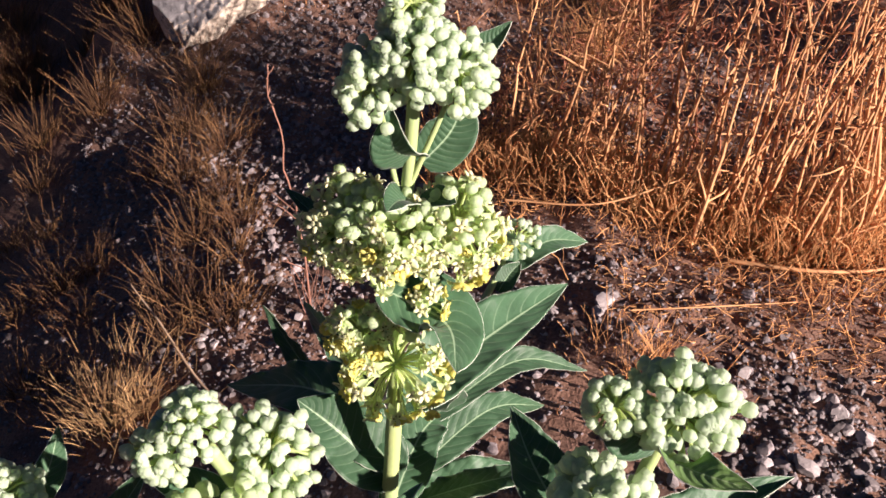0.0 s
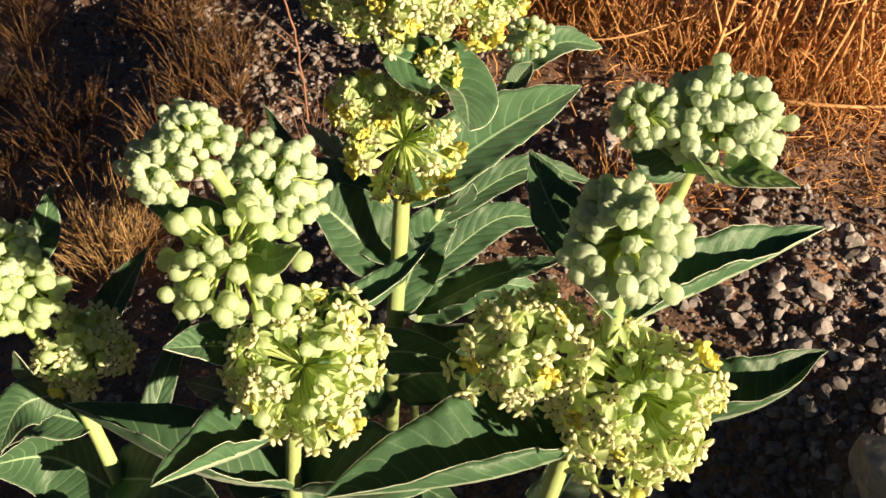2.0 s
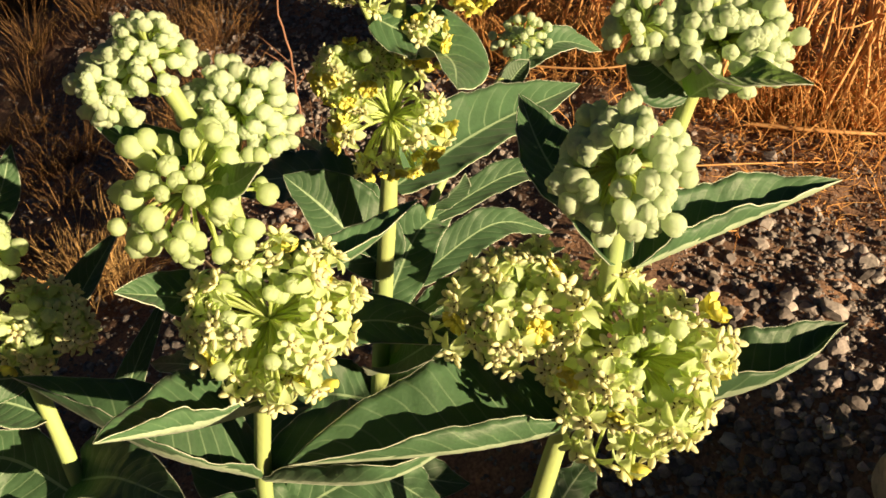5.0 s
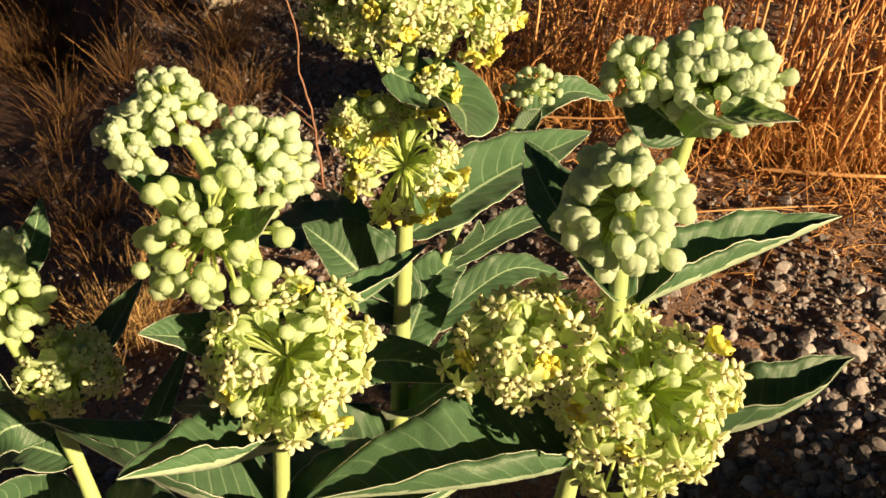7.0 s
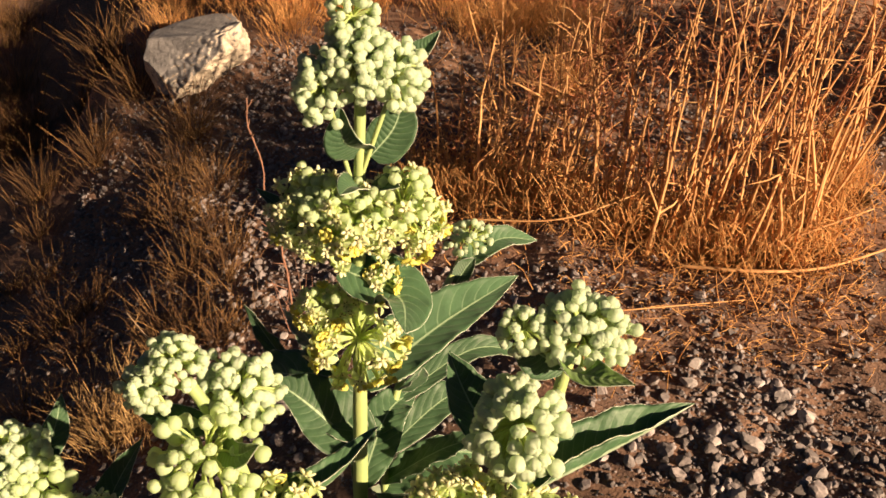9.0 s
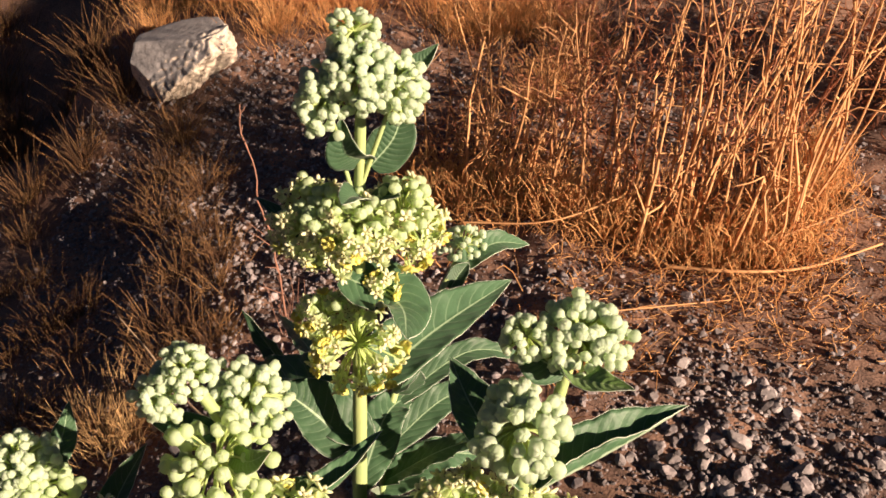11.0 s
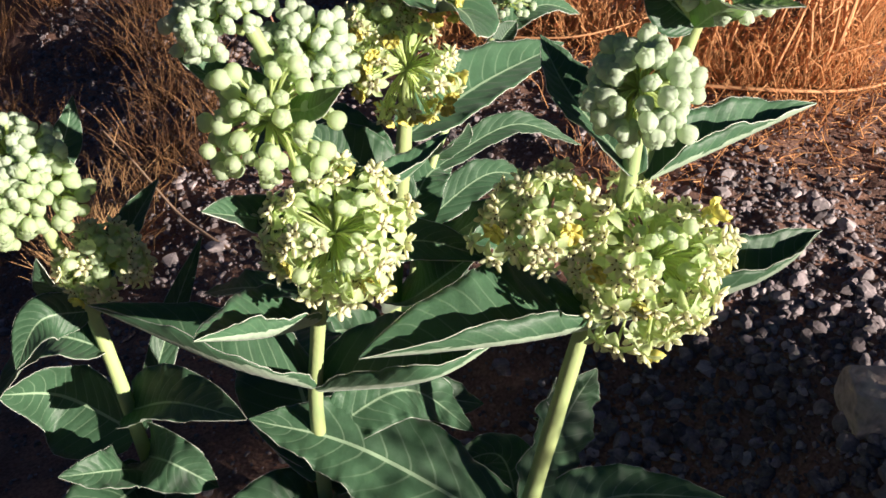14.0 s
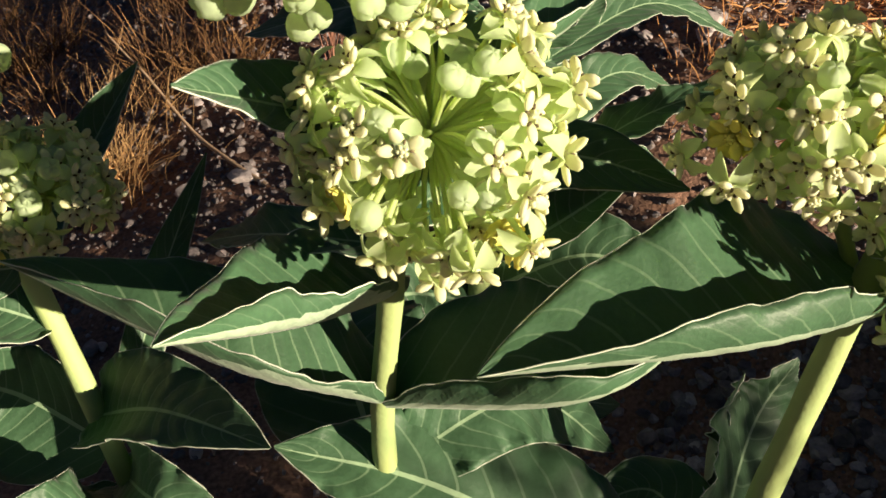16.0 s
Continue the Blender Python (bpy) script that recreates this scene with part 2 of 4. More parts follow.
# ---- milkweed pieces ----
def bud_mesh(name, mat, lobes=0.10, flat=1.0):
    """A five-angled closed bud, one wide, standing on its stalk, with a blunt five-seamed top."""
    s, seg = Shape(), 15
    prof = ((0.0, 0.11), (0.05, 0.27), (0.17, 0.40), (0.36, 0.485), (0.56, 0.51), (0.74, 0.465), (0.87, 0.345), (0.94, 0.20), (0.955, 0.09))
    for z, r in prof:
        for k in range(seg):
            q = 2 * math.pi * k / seg
            ridge = math.cos(5 * q)
            rr = r * (1 + lobes * ridge * (0.3 + 0.9 * smooth(0.1, 0.75, z)))
            s.v.append(Vector((rr * math.cos(q), rr * math.sin(q), (z + 0.05 * ridge * smooth(0.7, 0.95, z)) * flat)))
    for i in range(len(prof) - 1):
        for k in range(seg):
            k2 = (k + 1) % seg
            s.face((i * seg + k, i * seg + k2, (i + 1) * seg + k2, (i + 1) * seg + k))
    s.v.append(Vector((0, 0, 0.92 * flat)))
    for k in range(seg):
        s.face(((len(prof) - 1) * seg + k, (len(prof) - 1) * seg + (k + 1) % seg, len(s.v) - 1))
    return s.mesh(name, [mat])


def flower_mesh(name, petal_mat, hood_mat, slit_mat, profile, seed):
    """An open flower: five pointed petals bent by the profile, five cream hoods on a short column, dark slits between."""
    r = random.Random(seed)
    s = Shape()
    for k in range(5):
        q = 2 * math.pi * k / 5 + r.uniform(-0.12, 0.12)
        out, side = Vector((math.cos(q), math.sin(q), 0)), Vector((-math.sin(q), math.cos(q), 0))
        n0, droop, twist = len(s.v), r.uniform(0.7, 1.2), r.uniform(-0.10, 0.10)
        for rad, z, wid in profile:
            c = out * rad + Vector((0, 0, z * droop)) + side * twist * rad
            cup = Vector((0, 0, 0.30 * wid)) + out * 0.12 * wid
            s.v += [c - side * wid + cup, c - side * wid * 0.5, c, c + side * wid * 0.5, c + side * wid + cup]
        for i in range(len(profile) - 1):
            for j in range(4):
                a = n0 + 5 * i + j
                s.face((a, a + 1, a + 6, a + 5), 0)
    up = Vector((0, 0, 1))
    for k in range(5):
        q = 2 * math.pi * (k + 0.5) / 5 + r.uniform(-0.08, 0.08)
        out, side = Vector((math.cos(q), math.sin(q), 0)), Vector((-math.sin(q), math.cos(q), 0))
        rise = r.uniform(0.12, 0.28)
        s.lump(out * 0.56 + up * (0.30 + 0.5 * rise), side * 0.255, out * 0.40 + up * rise, up * 0.13 - out * 0.05, 1, 8, 6)
        s.lump(out * 0.16 + up * 0.50, side * 0.09, out * 0.12, up * 0.10, 1, 5, 3)
        q = 2 * math.pi * k / 5
        out, side = Vector((math.cos(q), math.sin(q), 0)), Vector((-math.sin(q), math.cos(q), 0))
        s.lump(out * 0.33 + up * 0.37, side * 0.055, out * 0.13, up * 0.11, 2, 5, 4)
    s.tube([(0, 0, -0.05), (0, 0, 0.30), (0, 0, 0.56)], [0.14, 0.20, 0.12], 6, 1)
    return s.mesh(name, [petal_mat, hood_mat, slit_mat])


OPEN = ((0.12, 0.02, 0.16), (0.42, 0.00, 0.35), (0.74, -0.10, 0.41), (1.00, -0.28, 0.31), (1.14, -0.42, 0.16), (1.22, -0.52, 0.02))
BENT = ((0.12, 0.02, 0.16), (0.40, 0.02, 0.34), (0.68, -0.14, 0.41), (0.86, -0.42, 0.34), (0.95, -0.70, 0.18), (1.00, -0.88, 0.02))
CUPPED = ((0.12, 0.0, 0.18), (0.45, 0.08, 0.36), (0.72, 0.30, 0.38), (0.85, 0.58, 0.26), (0.80, 0.80, 0.04))
BUDS_GREEN = [bud_mesh("bud", BUD_GREEN, a, b) for a, b in ((0.07, 0.98), (0.055, 0.90), (0.09, 1.04))]
BUDS_GREY = [bud_mesh("bud", BUD_GREY, a, b) for a, b in ((0.11, 1.00), (0.08, 0.92), (0.13, 1.08))]
FLOWERS = [flower_mesh("flower", PETAL, HOOD, SLIT, (OPEN, BENT)[i % 2], i) for i in range(6)]
FADED = [flower_mesh("flower", YELLOW, YELLOW, YELLOW, CUPPED, 9 + i) for i in range(2)]


def umbel(plant, hub, axis, reach, count, spread, pick, seed, gap=None, gap_deg=0, stalk=0.0009, name="flower_head", label="", shape=(1, 1, 1)):
    """A head of stalked buds and flowers round a hub. pick(d, r) gives the mesh, its width and a stretch for the direction d."""
    r = random.Random(seed)
    hub, axis = Vector(hub), Vector(axis).normalized()
    turn = axis.to_track_quat("Z", "Y")
    gap = Vector(gap).normalized() if gap else None
    s = Shape()
    s.lump(hub, Vector((0.004, 0, 0)), Vector((0, 0.004, 0)), Vector((0, 0, 0.003)), 0)
    ends = []
    lim = math.cos(radians(spread))
    lobe = [r.uniform(0, 6.28) for _ in range(3)]
    for i in range(count):
        cz = 1 - (i + 0.5) / count * (1 - lim)
        q = i * 2.39996 + r.uniform(-0.5, 0.5)
        sr = math.sqrt(max(0, 1 - cz * cz))
        d = (turn @ Vector((sr * math.cos(q), sr * math.sin(q), cz)) + Vector([r.uniform(-0.26, 0.26) for _ in range(3)])).normalized()
        if gap and d.angle(gap) < radians(gap_deg):
            continue
        me, wide, stretch = pick(d, r)
        uneven = 1 + 0.07 * math.sin(3.1 * d.x + lobe[0]) + 0.07 * math.sin(3.7 * d.y + lobe[1]) + 0.05 * math.sin(4.3 * d.z + lobe[2])
        far = reach * stretch * uneven * r.uniform(0.78, 1.08)
        way = Vector((d.x * shape[0], d.y * shape[1], d.z * shape[2]))
        end = hub + way * far + Vector((0, 0, -0.10 * far * (1 - d.z) * r.uniform(0.3, 1.0)))
        mid = hub + way * far * 0.5 + Vector((0, 0, 0.06 * far)) + Vector([r.gauss(0, 0.03) for _ in range(3)]) * far
        s.tube(bezier([hub, mid, end], 4), [stalk * 1.2, stalk, stalk, stalk, stalk * 1.25], 5, 0, False)
        ends.append((end, (end - mid).normalized(), me, wide * r.uniform(0.84, 1.12)))
    head = part(name, s.mesh(name, [PEDICEL], True, hub), plant, hub, label)
    for end, d, me, wide in ends:
        face = (d + Vector([r.uniform(-0.4, 0.4) for _ in range(3)])).normalized()
        rot = face.to_track_quat("Z", "Y").to_matrix().to_4x4() @ Matrix.Rotation(r.uniform(0, 6.28), 4, "Z")
        part(me.name.split(".")[0], me, head, Matrix.Translation(end) @ rot @ Matrix.Diagonal((wide * r.uniform(0.93, 1.07), wide * r.uniform(0.93, 1.07), wide * r.uniform(0.92, 1.1), 1)))
    return head


def buds(meshes, wide):
    return lambda d, r: (r.choice(meshes), wide * r.uniform(0.9, 1.1), r.choice((1.02, 0.95, 0.80)))


def mixed(bud_within, wide_bud, wide_flower, faded=0.06, middle=(0, -0.35, 0.94)):
    """Closed buds within some degrees of the middle, open flowers round them, a few withered yellow ones lowest."""
    middle = Vector(middle).normalized()

    def pick(d, r):
        if math.degrees(d.angle(middle)) < bud_within + r.uniform(-22, 22):
            return r.choice(BUDS_GREEN), wide_bud, r.choice((0.98, 0.88, 0.66))
        if r.random() < faded * (2.2 if d.z < 0 else 0.5):
            return r.choice(FADED), wide_flower * 0.84, 1.02
        return r.choice(FLOWERS), wide_flower * 0.84, r.choice((1.04, 1.0, 0.8))
    return pick


LEAF_COUNT = [0]


def leaf(plant, base, mid, tip, wide, normal, fold=(15, 15), narrow=(1, 1), ripple=0.003, label="", young=False):
    """A pointed leaf along base, mid, tip; wide is its half-width; fold lifts the two halves (beyond, near) by degrees, narrow scales them."""
    LEAF_COUNT[0] += 1
    r = random.Random(LEAF_COUNT[0])
    nu, nv, thick = 64, 14, 0.00028
    line = bezier([base, mid, tip], nu)
    n = Vector(normal).normalized()
    tops, ups = [], []
    ph = [r.uniform(0, 6.28) for _ in range(8)]
    beyond = (Vector(tip) - Vector(base)).cross(n).dot(Vector((-0.35, 0.94, 0))) > 0
    length = sum((line[i + 1] - line[i]).length for i in range(nu))
    for i, c in enumerate(line):
        u = i / nu
        t = (line[min(i + 1, nu)] - line[max(i - 1, 0)]).normalized()
        s = t.cross(n).normalized()
        up = s.cross(t)
        shape = math.sin(math.pi * min(1, 0.045 + 0.955 * u) ** 0.72) ** 0.85 if u < 1 else 0.0
        for j in range(nv + 1):
            v = -1 + 2 * j / nv
            a = abs(v)
            k = 0 if (v > 0) == beyond else 1
            lift = radians(fold[k]) * (0.50 + 0.42 * a + 0.14 * a * math.sin(u * 7 + ph[k]))
            off = max(wide * narrow[k] * shape * (1 + 0.05 * math.sin(u * 9 + ph[k + 2])), 0.0006) * a
            crisp = 1.2 * math.sin(length * u * 140 + ph[k + 4]) + 0.6 * math.sin(length * u * 310 + ph[k + 6]) + 0.3 * math.sin(length * u * 620 + ph[k])
            wave = ripple * a ** 2.6 * crisp * min(1, shape * 1.3)
            vein = u * 13 - 2.2 * a ** 1.4
            wave -= 0.00055 * math.cos(2 * math.pi * (vein - 0.5)) * min(1, a * 5) * (1 - a * a) * shape
            wave -= 0.0008 * (1 - min(1, a * 6)) * shape
            tops.append(c + s * (math.copysign(1, v) * off * math.cos(lift)) + up * (off * math.sin(lift) + wave))
            ups.append(up)
    m = (nv + 1) * (nu + 1)
    verts = [p + q * thick for p, q in zip(tops, ups)] + [p - q * thick for p, q in zip(tops, ups)]
    faces, slots = [], []
    W = nv + 1
    for i in range(nu):
        for j in range(nv):
            a = i * W + j
            faces.append((a, a + W, a + W + 1, a + 1))
            slots.append(0)
            faces.append((m + a, m + a + 1, m + a + W + 1, m + a + W))
            slots.append(1)
        for j in (0, nv):
            a = i * W + j
            faces.append((a, m + a, m + a + W, a + W) if j == 0 else (a + W, m + a + W, m + a, a))
            slots.append(2)
    # pale hairy bead along both margins
    rim = Shape()
    rim.v, rim.f, rim.m = [Vector(p) for p in verts], faces, slots
    for j in (0, nv):
        rim.tube([tops[i * W + j] for i in range(nu + 1)], [0.00030] * nu + [0.00015], 4, 2)
    at = Vector(base)
    me = rim.mesh("leaf", [LEAF_YOUNG if young else LEAF_TOP, LEAF_YOUNG if young else LEAF_UNDER, LEAF_RIM], True, at)
    uv = me.uv_layers.new(name="leaf")
    idx = np.zeros(len(me.loops), dtype=np.int32)
    me.loops.foreach_get("vertex_index", idx)
    local = idx % m
    u, v = (local // W) / nu, (local % W) / nv
    uv.data.foreach_set("uv", np.stack([u, v], 1).astype(np.float32).ravel())
    return part("leaf", me, plant, at, label)


def stalk(plant, points, r0, r1, name="stem", label=""):
    pts = bezier(points, 5 * (len(points) - 1))
    s = Shape()
    n = len(pts) - 1
    s.tube(pts, [(r0 + (r1 - r0) * i / n) * (1 + 0.04 * math.sin(i * 1.9)) for i in range(n + 1)], 12)
    return part(name, s.mesh(name, [STEM], True, points[0]), plant, points[0], label)

# ---- milkweed behind the rest: the tallest shoot ----
UP = (0, 0, 1)
TO_US = (0.02, -0.78, 0.62)
tall = root("milkweed_plant", (-0.058, 0.54, ground_z(-0.058, 0.54)), "tall flowering milkweed with stacked green flower heads and broad leaves", "milkweed", "milkweed plants")
stalk(tall, [(-0.058, 0.54, ground_z(-0.058, 0.54) - 0.01), (-0.044, 0.54, 0.10), (-0.033, 0.545, 0.24), (-0.026, 0.56, 0.33), (-0.016, 0.572, 0.45), (-0.004, 0.58, 0.58)], 0.0088, 0.0045)
stalk(tall, [(-0.016, 0.572, 0.47), (-0.028, 0.575, 0.54), (-0.033, 0.578, 0.567)], 0.0022, 0.0018, "branch")
stalk(tall, [(-0.012, 0.574, 0.49), (0.012, 0.572, 0.55), (0.024, 0.575, 0.575)], 0.0022, 0.0018, "branch")
stalk(tall, [(-0.024, 0.562, 0.37), (-0.045, 0.568, 0.42), (-0.056, 0.575, 0.447)], 0.0030, 0.0022, "branch")
stalk(tall, [(-0.022, 0.565, 0.38), (0.008, 0.565, 0.425), (0.022, 0.570, 0.450)], 0.0030, 0.0022, "branch")
umbel(tall, (-0.006, 0.582, 0.628), UP, 0.0165, 50, 120, buds(BUDS_GREY, 0.0070), 11, label="young grey-green bud cluster")
umbel(tall, (-0.002, 0.578, 0.592), (0, -0.3, 1), 0.0275, 205, 105, buds(BUDS_GREY, 0.0084), 12, label="domed grey-green bud cluster")
umbel(tall, (-0.031, 0.578, 0.575), (-0.5, -0.2, 0.8), 0.0235, 125, 110, buds(BUDS_GREY, 0.0083), 13, label="grey-green bud cluster")
umbel(tall, (0.022, 0.575, 0.583), (0.6, -0.2, 0.7), 0.0235, 106, 110, buds(BUDS_GREY, 0.0086), 14, label="grey-green bud cluster")
umbel(tall, (-0.054, 0.575, 0.455), (-0.3, -0.5, 0.8), 0.037, 122, 115, mixed(46, 0.0094, 0.0088, 0.05), 15, label="half-open pale green flower head")
umbel(tall, (0.022, 0.570, 0.458), (0.3, -0.5, 0.8), 0.037, 122, 115, mixed(42, 0.0094, 0.0088, 0.10), 16, label="half-open pale green flower head")
umbel(tall, (-0.018, 0.556, 0.460), (0, -0.6, 0.8), 0.032, 66, 100, mixed(50, 0.0094, 0.0088, 0.05), 17, label="half-open pale green flower head")
umbel(tall, (-0.027, 0.553, 0.335), (0, -0.7, 0.5), 0.043, 66, 118, mixed(15, 0.009, 0.0092, 0.35), 18, TO_US, 18, label="fading yellow flower head")
umbel(tall, (-0.052, 0.556, 0.368), (-0.6, -0.4, 0.6), 0.026, 50, 100, mixed(25, 0.009, 0.0078, 0.2), 19, label="small yellow-green flower head")
umbel(tall, (0.000, 0.556, 0.395), (0.3, -0.5, 0.7), 0.016, 22, 110, mixed(0, 0.008, 0.0078, 0.6), 20, label="small yellow flower head")
leaf(tall, (-0.034, 0.560, 0.409), (0.014, 0.537, 0.392), (0.020, 0.478, 0.398), 0.032, (0.32, -0.53, 0.80), (-5, 20), (1.05, 0.9), 0.0012)
leaf(tall, (-0.029, 0.569, 0.262), (0.050, 0.645, 0.272), (0.141, 0.734, 0.265), 0.036, (0.06, -0.37, 0.95), (27, 19), (1.1, 0.8), 0.0014)
leaf(tall, (-0.004, 0.578, 0.515), (-0.020, 0.556, 0.535), (-0.022, 0.570, 0.560), 0.018, (-0.3, -1, 0.1), (20, 20), (1, 1), 0.0008)
leaf(tall, (-0.002, 0.585, 0.505), (0.020, 0.588, 0.530), (0.030, 0.590, 0.560), 0.021, (0.2, -1, 0.2), (15, 15), (1, 1), 0.0008)
leaf(tall, (-0.006, 0.575, 0.478), (-0.018, 0.550, 0.497), (-0.026, 0.532, 0.500), 0.014, (0, -0.5, 0.9), (20, 20), (1, 1), 0.0008)
leaf(tall, (-0.004, 0.575, 0.480), (0.012, 0.556, 0.492), (0.022, 0.545, 0.497), 0.011, (0, -0.5, 0.9), (20, 20), (1, 1), 0.0008)
leaf(tall, (0.020, 0.590, 0.580), (0.045, 0.600, 0.590), (0.062, 0.605, 0.605), 0.010, (0, -0.6, 0.8), (20, 20), (1, 1), 0.0008)
leaf(tall, (-0.040, 0.580, 0.425), (-0.075, 0.605, 0.435), (-0.115, 0.645, 0.447), 0.013, (0.1, -0.5, 0.9), (30, 30), (1, 1), 0.0008)
leaf(tall, (-0.034, 0.550, 0.190), (-0.080, 0.566, 0.240), (-0.116, 0.580, 0.268), 0.036, (0.27, -0.62, 0.65), (17, 36), (1.08, 0.86), 0.002)
leaf(tall, (-0.036, 0.552, 0.215), (-0.100, 0.615, 0.240), (-0.205, 0.681, 0.186), 0.031, (0.10, -0.52, 0.90), (12, 9), (1, 1), 0.0028)
leaf(tall, (-0.045, 0.580, 0.190), (-0.110, 0.660, 0.205), (-0.164, 0.715, 0.262), 0.020, (-0.3, -0.9, 0.3), (20, 25), (1, 1), 0.0028)
leaf(tall, (-0.040, 0.575, 0.200), (-0.095, 0.720, 0.190), (-0.155, 0.890, 0.118), 0.017, (0.1, -0.4, 0.9), (20, 20), (1, 1), 0.0028)
leaf(tall, (-0.042, 0.541, 0.087), (-0.010, 0.495, 0.155), (0.030, 0.470, 0.215), 0.034, (0.26, -0.53, 0.90), (30, 46), (1.05, 0.9), 0.0018)
leaf(tall, (-0.040, 0.545, 0.150), (-0.010, 0.600, 0.195), (0.020, 0.650, 0.180), 0.024, (0.2, -0.5, 0.85), (10, 20), (1, 1), 0.0028)
leaf(tall, (-0.045, 0.540, 0.060), (0.020, 0.520, 0.110), (0.075, 0.500, 0.100), 0.034, (0.2, -0.6, 0.75), (8, 10), (1, 1), 0.0028)
leaf(tall, (-0.048, 0.540, 0.050), (-0.100, 0.500, 0.100), (-0.150, 0.470, 0.090), 0.032, (0, -0.6, 0.8), (8, 14), (1, 1), 0.0028)

# ---- the slender shoot behind, with a small bud cluster ----
slim = root("milkweed_plant", (-0.030, 0.60, ground_z(-0.030, 0.60)), "slender milkweed shoot with one small bud cluster", "milkweed", "milkweed plants")
stalk(slim, [(-0.030, 0.60, ground_z(-0.03, 0.60) - 0.01), (-0.020, 0.605, 0.10), (0.000, 0.625, 0.20), (0.042, 0.690, 0.252), (0.087, 0.772, 0.283)], 0.0045, 0.0036)
umbel(slim, (0.088, 0.772, 0.290), UP, 0.023, 46, 100, buds(BUDS_GREY, 0.0074), 31, label="small grey-green bud cluster")
leaf(slim, (0.082, 0.750, 0.276), (0.125, 0.778, 0.287), (0.172, 0.808, 0.262), 0.018, (-0.1, -0.5, 0.9), (25, 20), (1, 1), 0.001)
leaf(slim, (0.070, 0.728, 0.262), (0.082, 0.740, 0.274), (0.094, 0.750, 0.282), 0.013, (0, -0.7, 0.6), (35, 35), (1, 1), 0.0008)
leaf(slim, (-0.004, 0.622, 0.190), (0.089, 0.701, 0.191), (0.171, 0.734, 0.142), 0.015, (0.10, -0.50, 0.90), (14, 18), (1, 1), 0.0014)
leaf(slim, (-0.018, 0.612, 0.128), (0.060, 0.672, 0.150), (0.125, 0.722, 0.102), 0.019, (0.10, -0.50, 0.85), (11, 11), (1, 1), 0.0016)
leaf(slim, (0.002, 0.628, 0.202), (0.022, 0.612, 0.230), (0.030, 0.600, 0.255), 0.013, (0.5, -0.8, 0.2), (25, 25), (1, 1), 0.001)
leaf(slim, (-0.018, 0.605, 0.090), (0.045, 0.540, 0.200), (0.105, 0.525, 0.235), 0.014, (0.1, -0.5, 0.85), (12, 20), (1, 1), 0.003)
leaf(slim, (-0.022, 0.603, 0.080), (0.045, 0.620, 0.110), (0.110, 0.640, 0.080), 0.022, (0.1, -0.5, 0.85), (12, 12), (1, 1), 0.0028)

# ---- the shoot with the two wide flower heads ----
wide = root("milkweed_plant", (0.006, 0.245, ground_z(0.006, 0.245)), "stout milkweed with a wide yellow-green flower head and buds above", "milkweed", "milkweed plants")
stalk(wide, [(0.006, 0.245, ground_z(0.006, 0.245) - 0.01), (0.023, 0.264, 0.0), (0.044, 0.288, 0.10), (0.064, 0.309, 0.19), (0.081, 0.326, 0.265), (0.095, 0.331, 0.335), (0.097, 0.331, 0.424)], 0.0076, 0.0050)
stalk(wide, [(0.100, 0.332, 0.36), (0.122, 0.358, 0.415), (0.131, 0.356, 0.462), (0.138, 0.358, 0.475)], 0.0048, 0.0040, "branch")
stalk(wide, [(0.131, 0.355, 0.460), (0.115, 0.352, 0.478), (0.101, 0.352, 0.492)], 0.0022, 0.0018, "branch")
stalk(wide, [(0.088, 0.334, 0.26), (0.100, 0.325, 0.30), (0.112, 0.314, 0.325)], 0.0034, 0.0026, "branch")
stalk(wide, [(0.088, 0.336, 0.25), (0.066, 0.338, 0.300), (0.050, 0.342, 0.331)], 0.0034, 0.0026, "branch")
umbel(wide, (0.140, 0.358, 0.483), (0.1, -0.1, 1), 0.028, 150, 92, buds(BUDS_GREY, 0.0080), 41, label="grey-green domed bud cluster")
umbel(wide, (0.101, 0.352, 0.496), (-0.2, -0.1, 1), 0.0135, 61, 120, buds(BUDS_GREY, 0.0062), 42, label="small grey-green bud cluster")
umbel(wide, (0.094, 0.330, 0.434), (-0.1, -0.45, 0.9), 0.0265, 120, 118, buds(BUDS_GREY, 0.0104), 43, label="round cluster of closed pale green buds")
umbel(wide, (0.114, 0.314, 0.322), (0.05, -0.55, 0.55), 0.047, 114, 122, mixed(26, 0.0088, 0.0104, 0.04), 44, (0.02, -0.80, 0.35), 10, label="wide yellow-green flower head, mostly open")
umbel(wide, (0.050, 0.342, 0.333), (-0.1, -0.22, 1), 0.041, 72, 88, mixed(0, 0.0088, 0.0096, 0.05), 45, shape=(1.05, 1, 0.8), label="open yellow-green flower head")
leaf(wide, (0.108, 0.330, 0.371), (0.164, 0.352, 0.381), (0.234, 0.389, 0.386), 0.030, (-0.03, -0.24, 1.00), (29, 87), (1.03, 0.62), 0.0016)
leaf(wide, (0.089, 0.330, 0.250), (0.190, 0.332, 0.280), (0.252, 0.366, 0.298), 0.038, (0.0, -0.19, 1.00), (29, 89), (1.05, 0.70), 0.0018)
leaf(wide, (0.099, 0.327, 0.377), (0.066, 0.386, 0.405), (0.053, 0.419, 0.426), 0.022, (0.34, -0.66, 0.60), (18, 32), (1, 1), 0.0014)
leaf(wide, (0.088, 0.318, 0.262), (0.018, 0.278, 0.290), (-0.071, 0.262, 0.300), 0.055, (0.15, -0.20, 1.00), (12, 98), (1.10, 0.42), 0.0014)
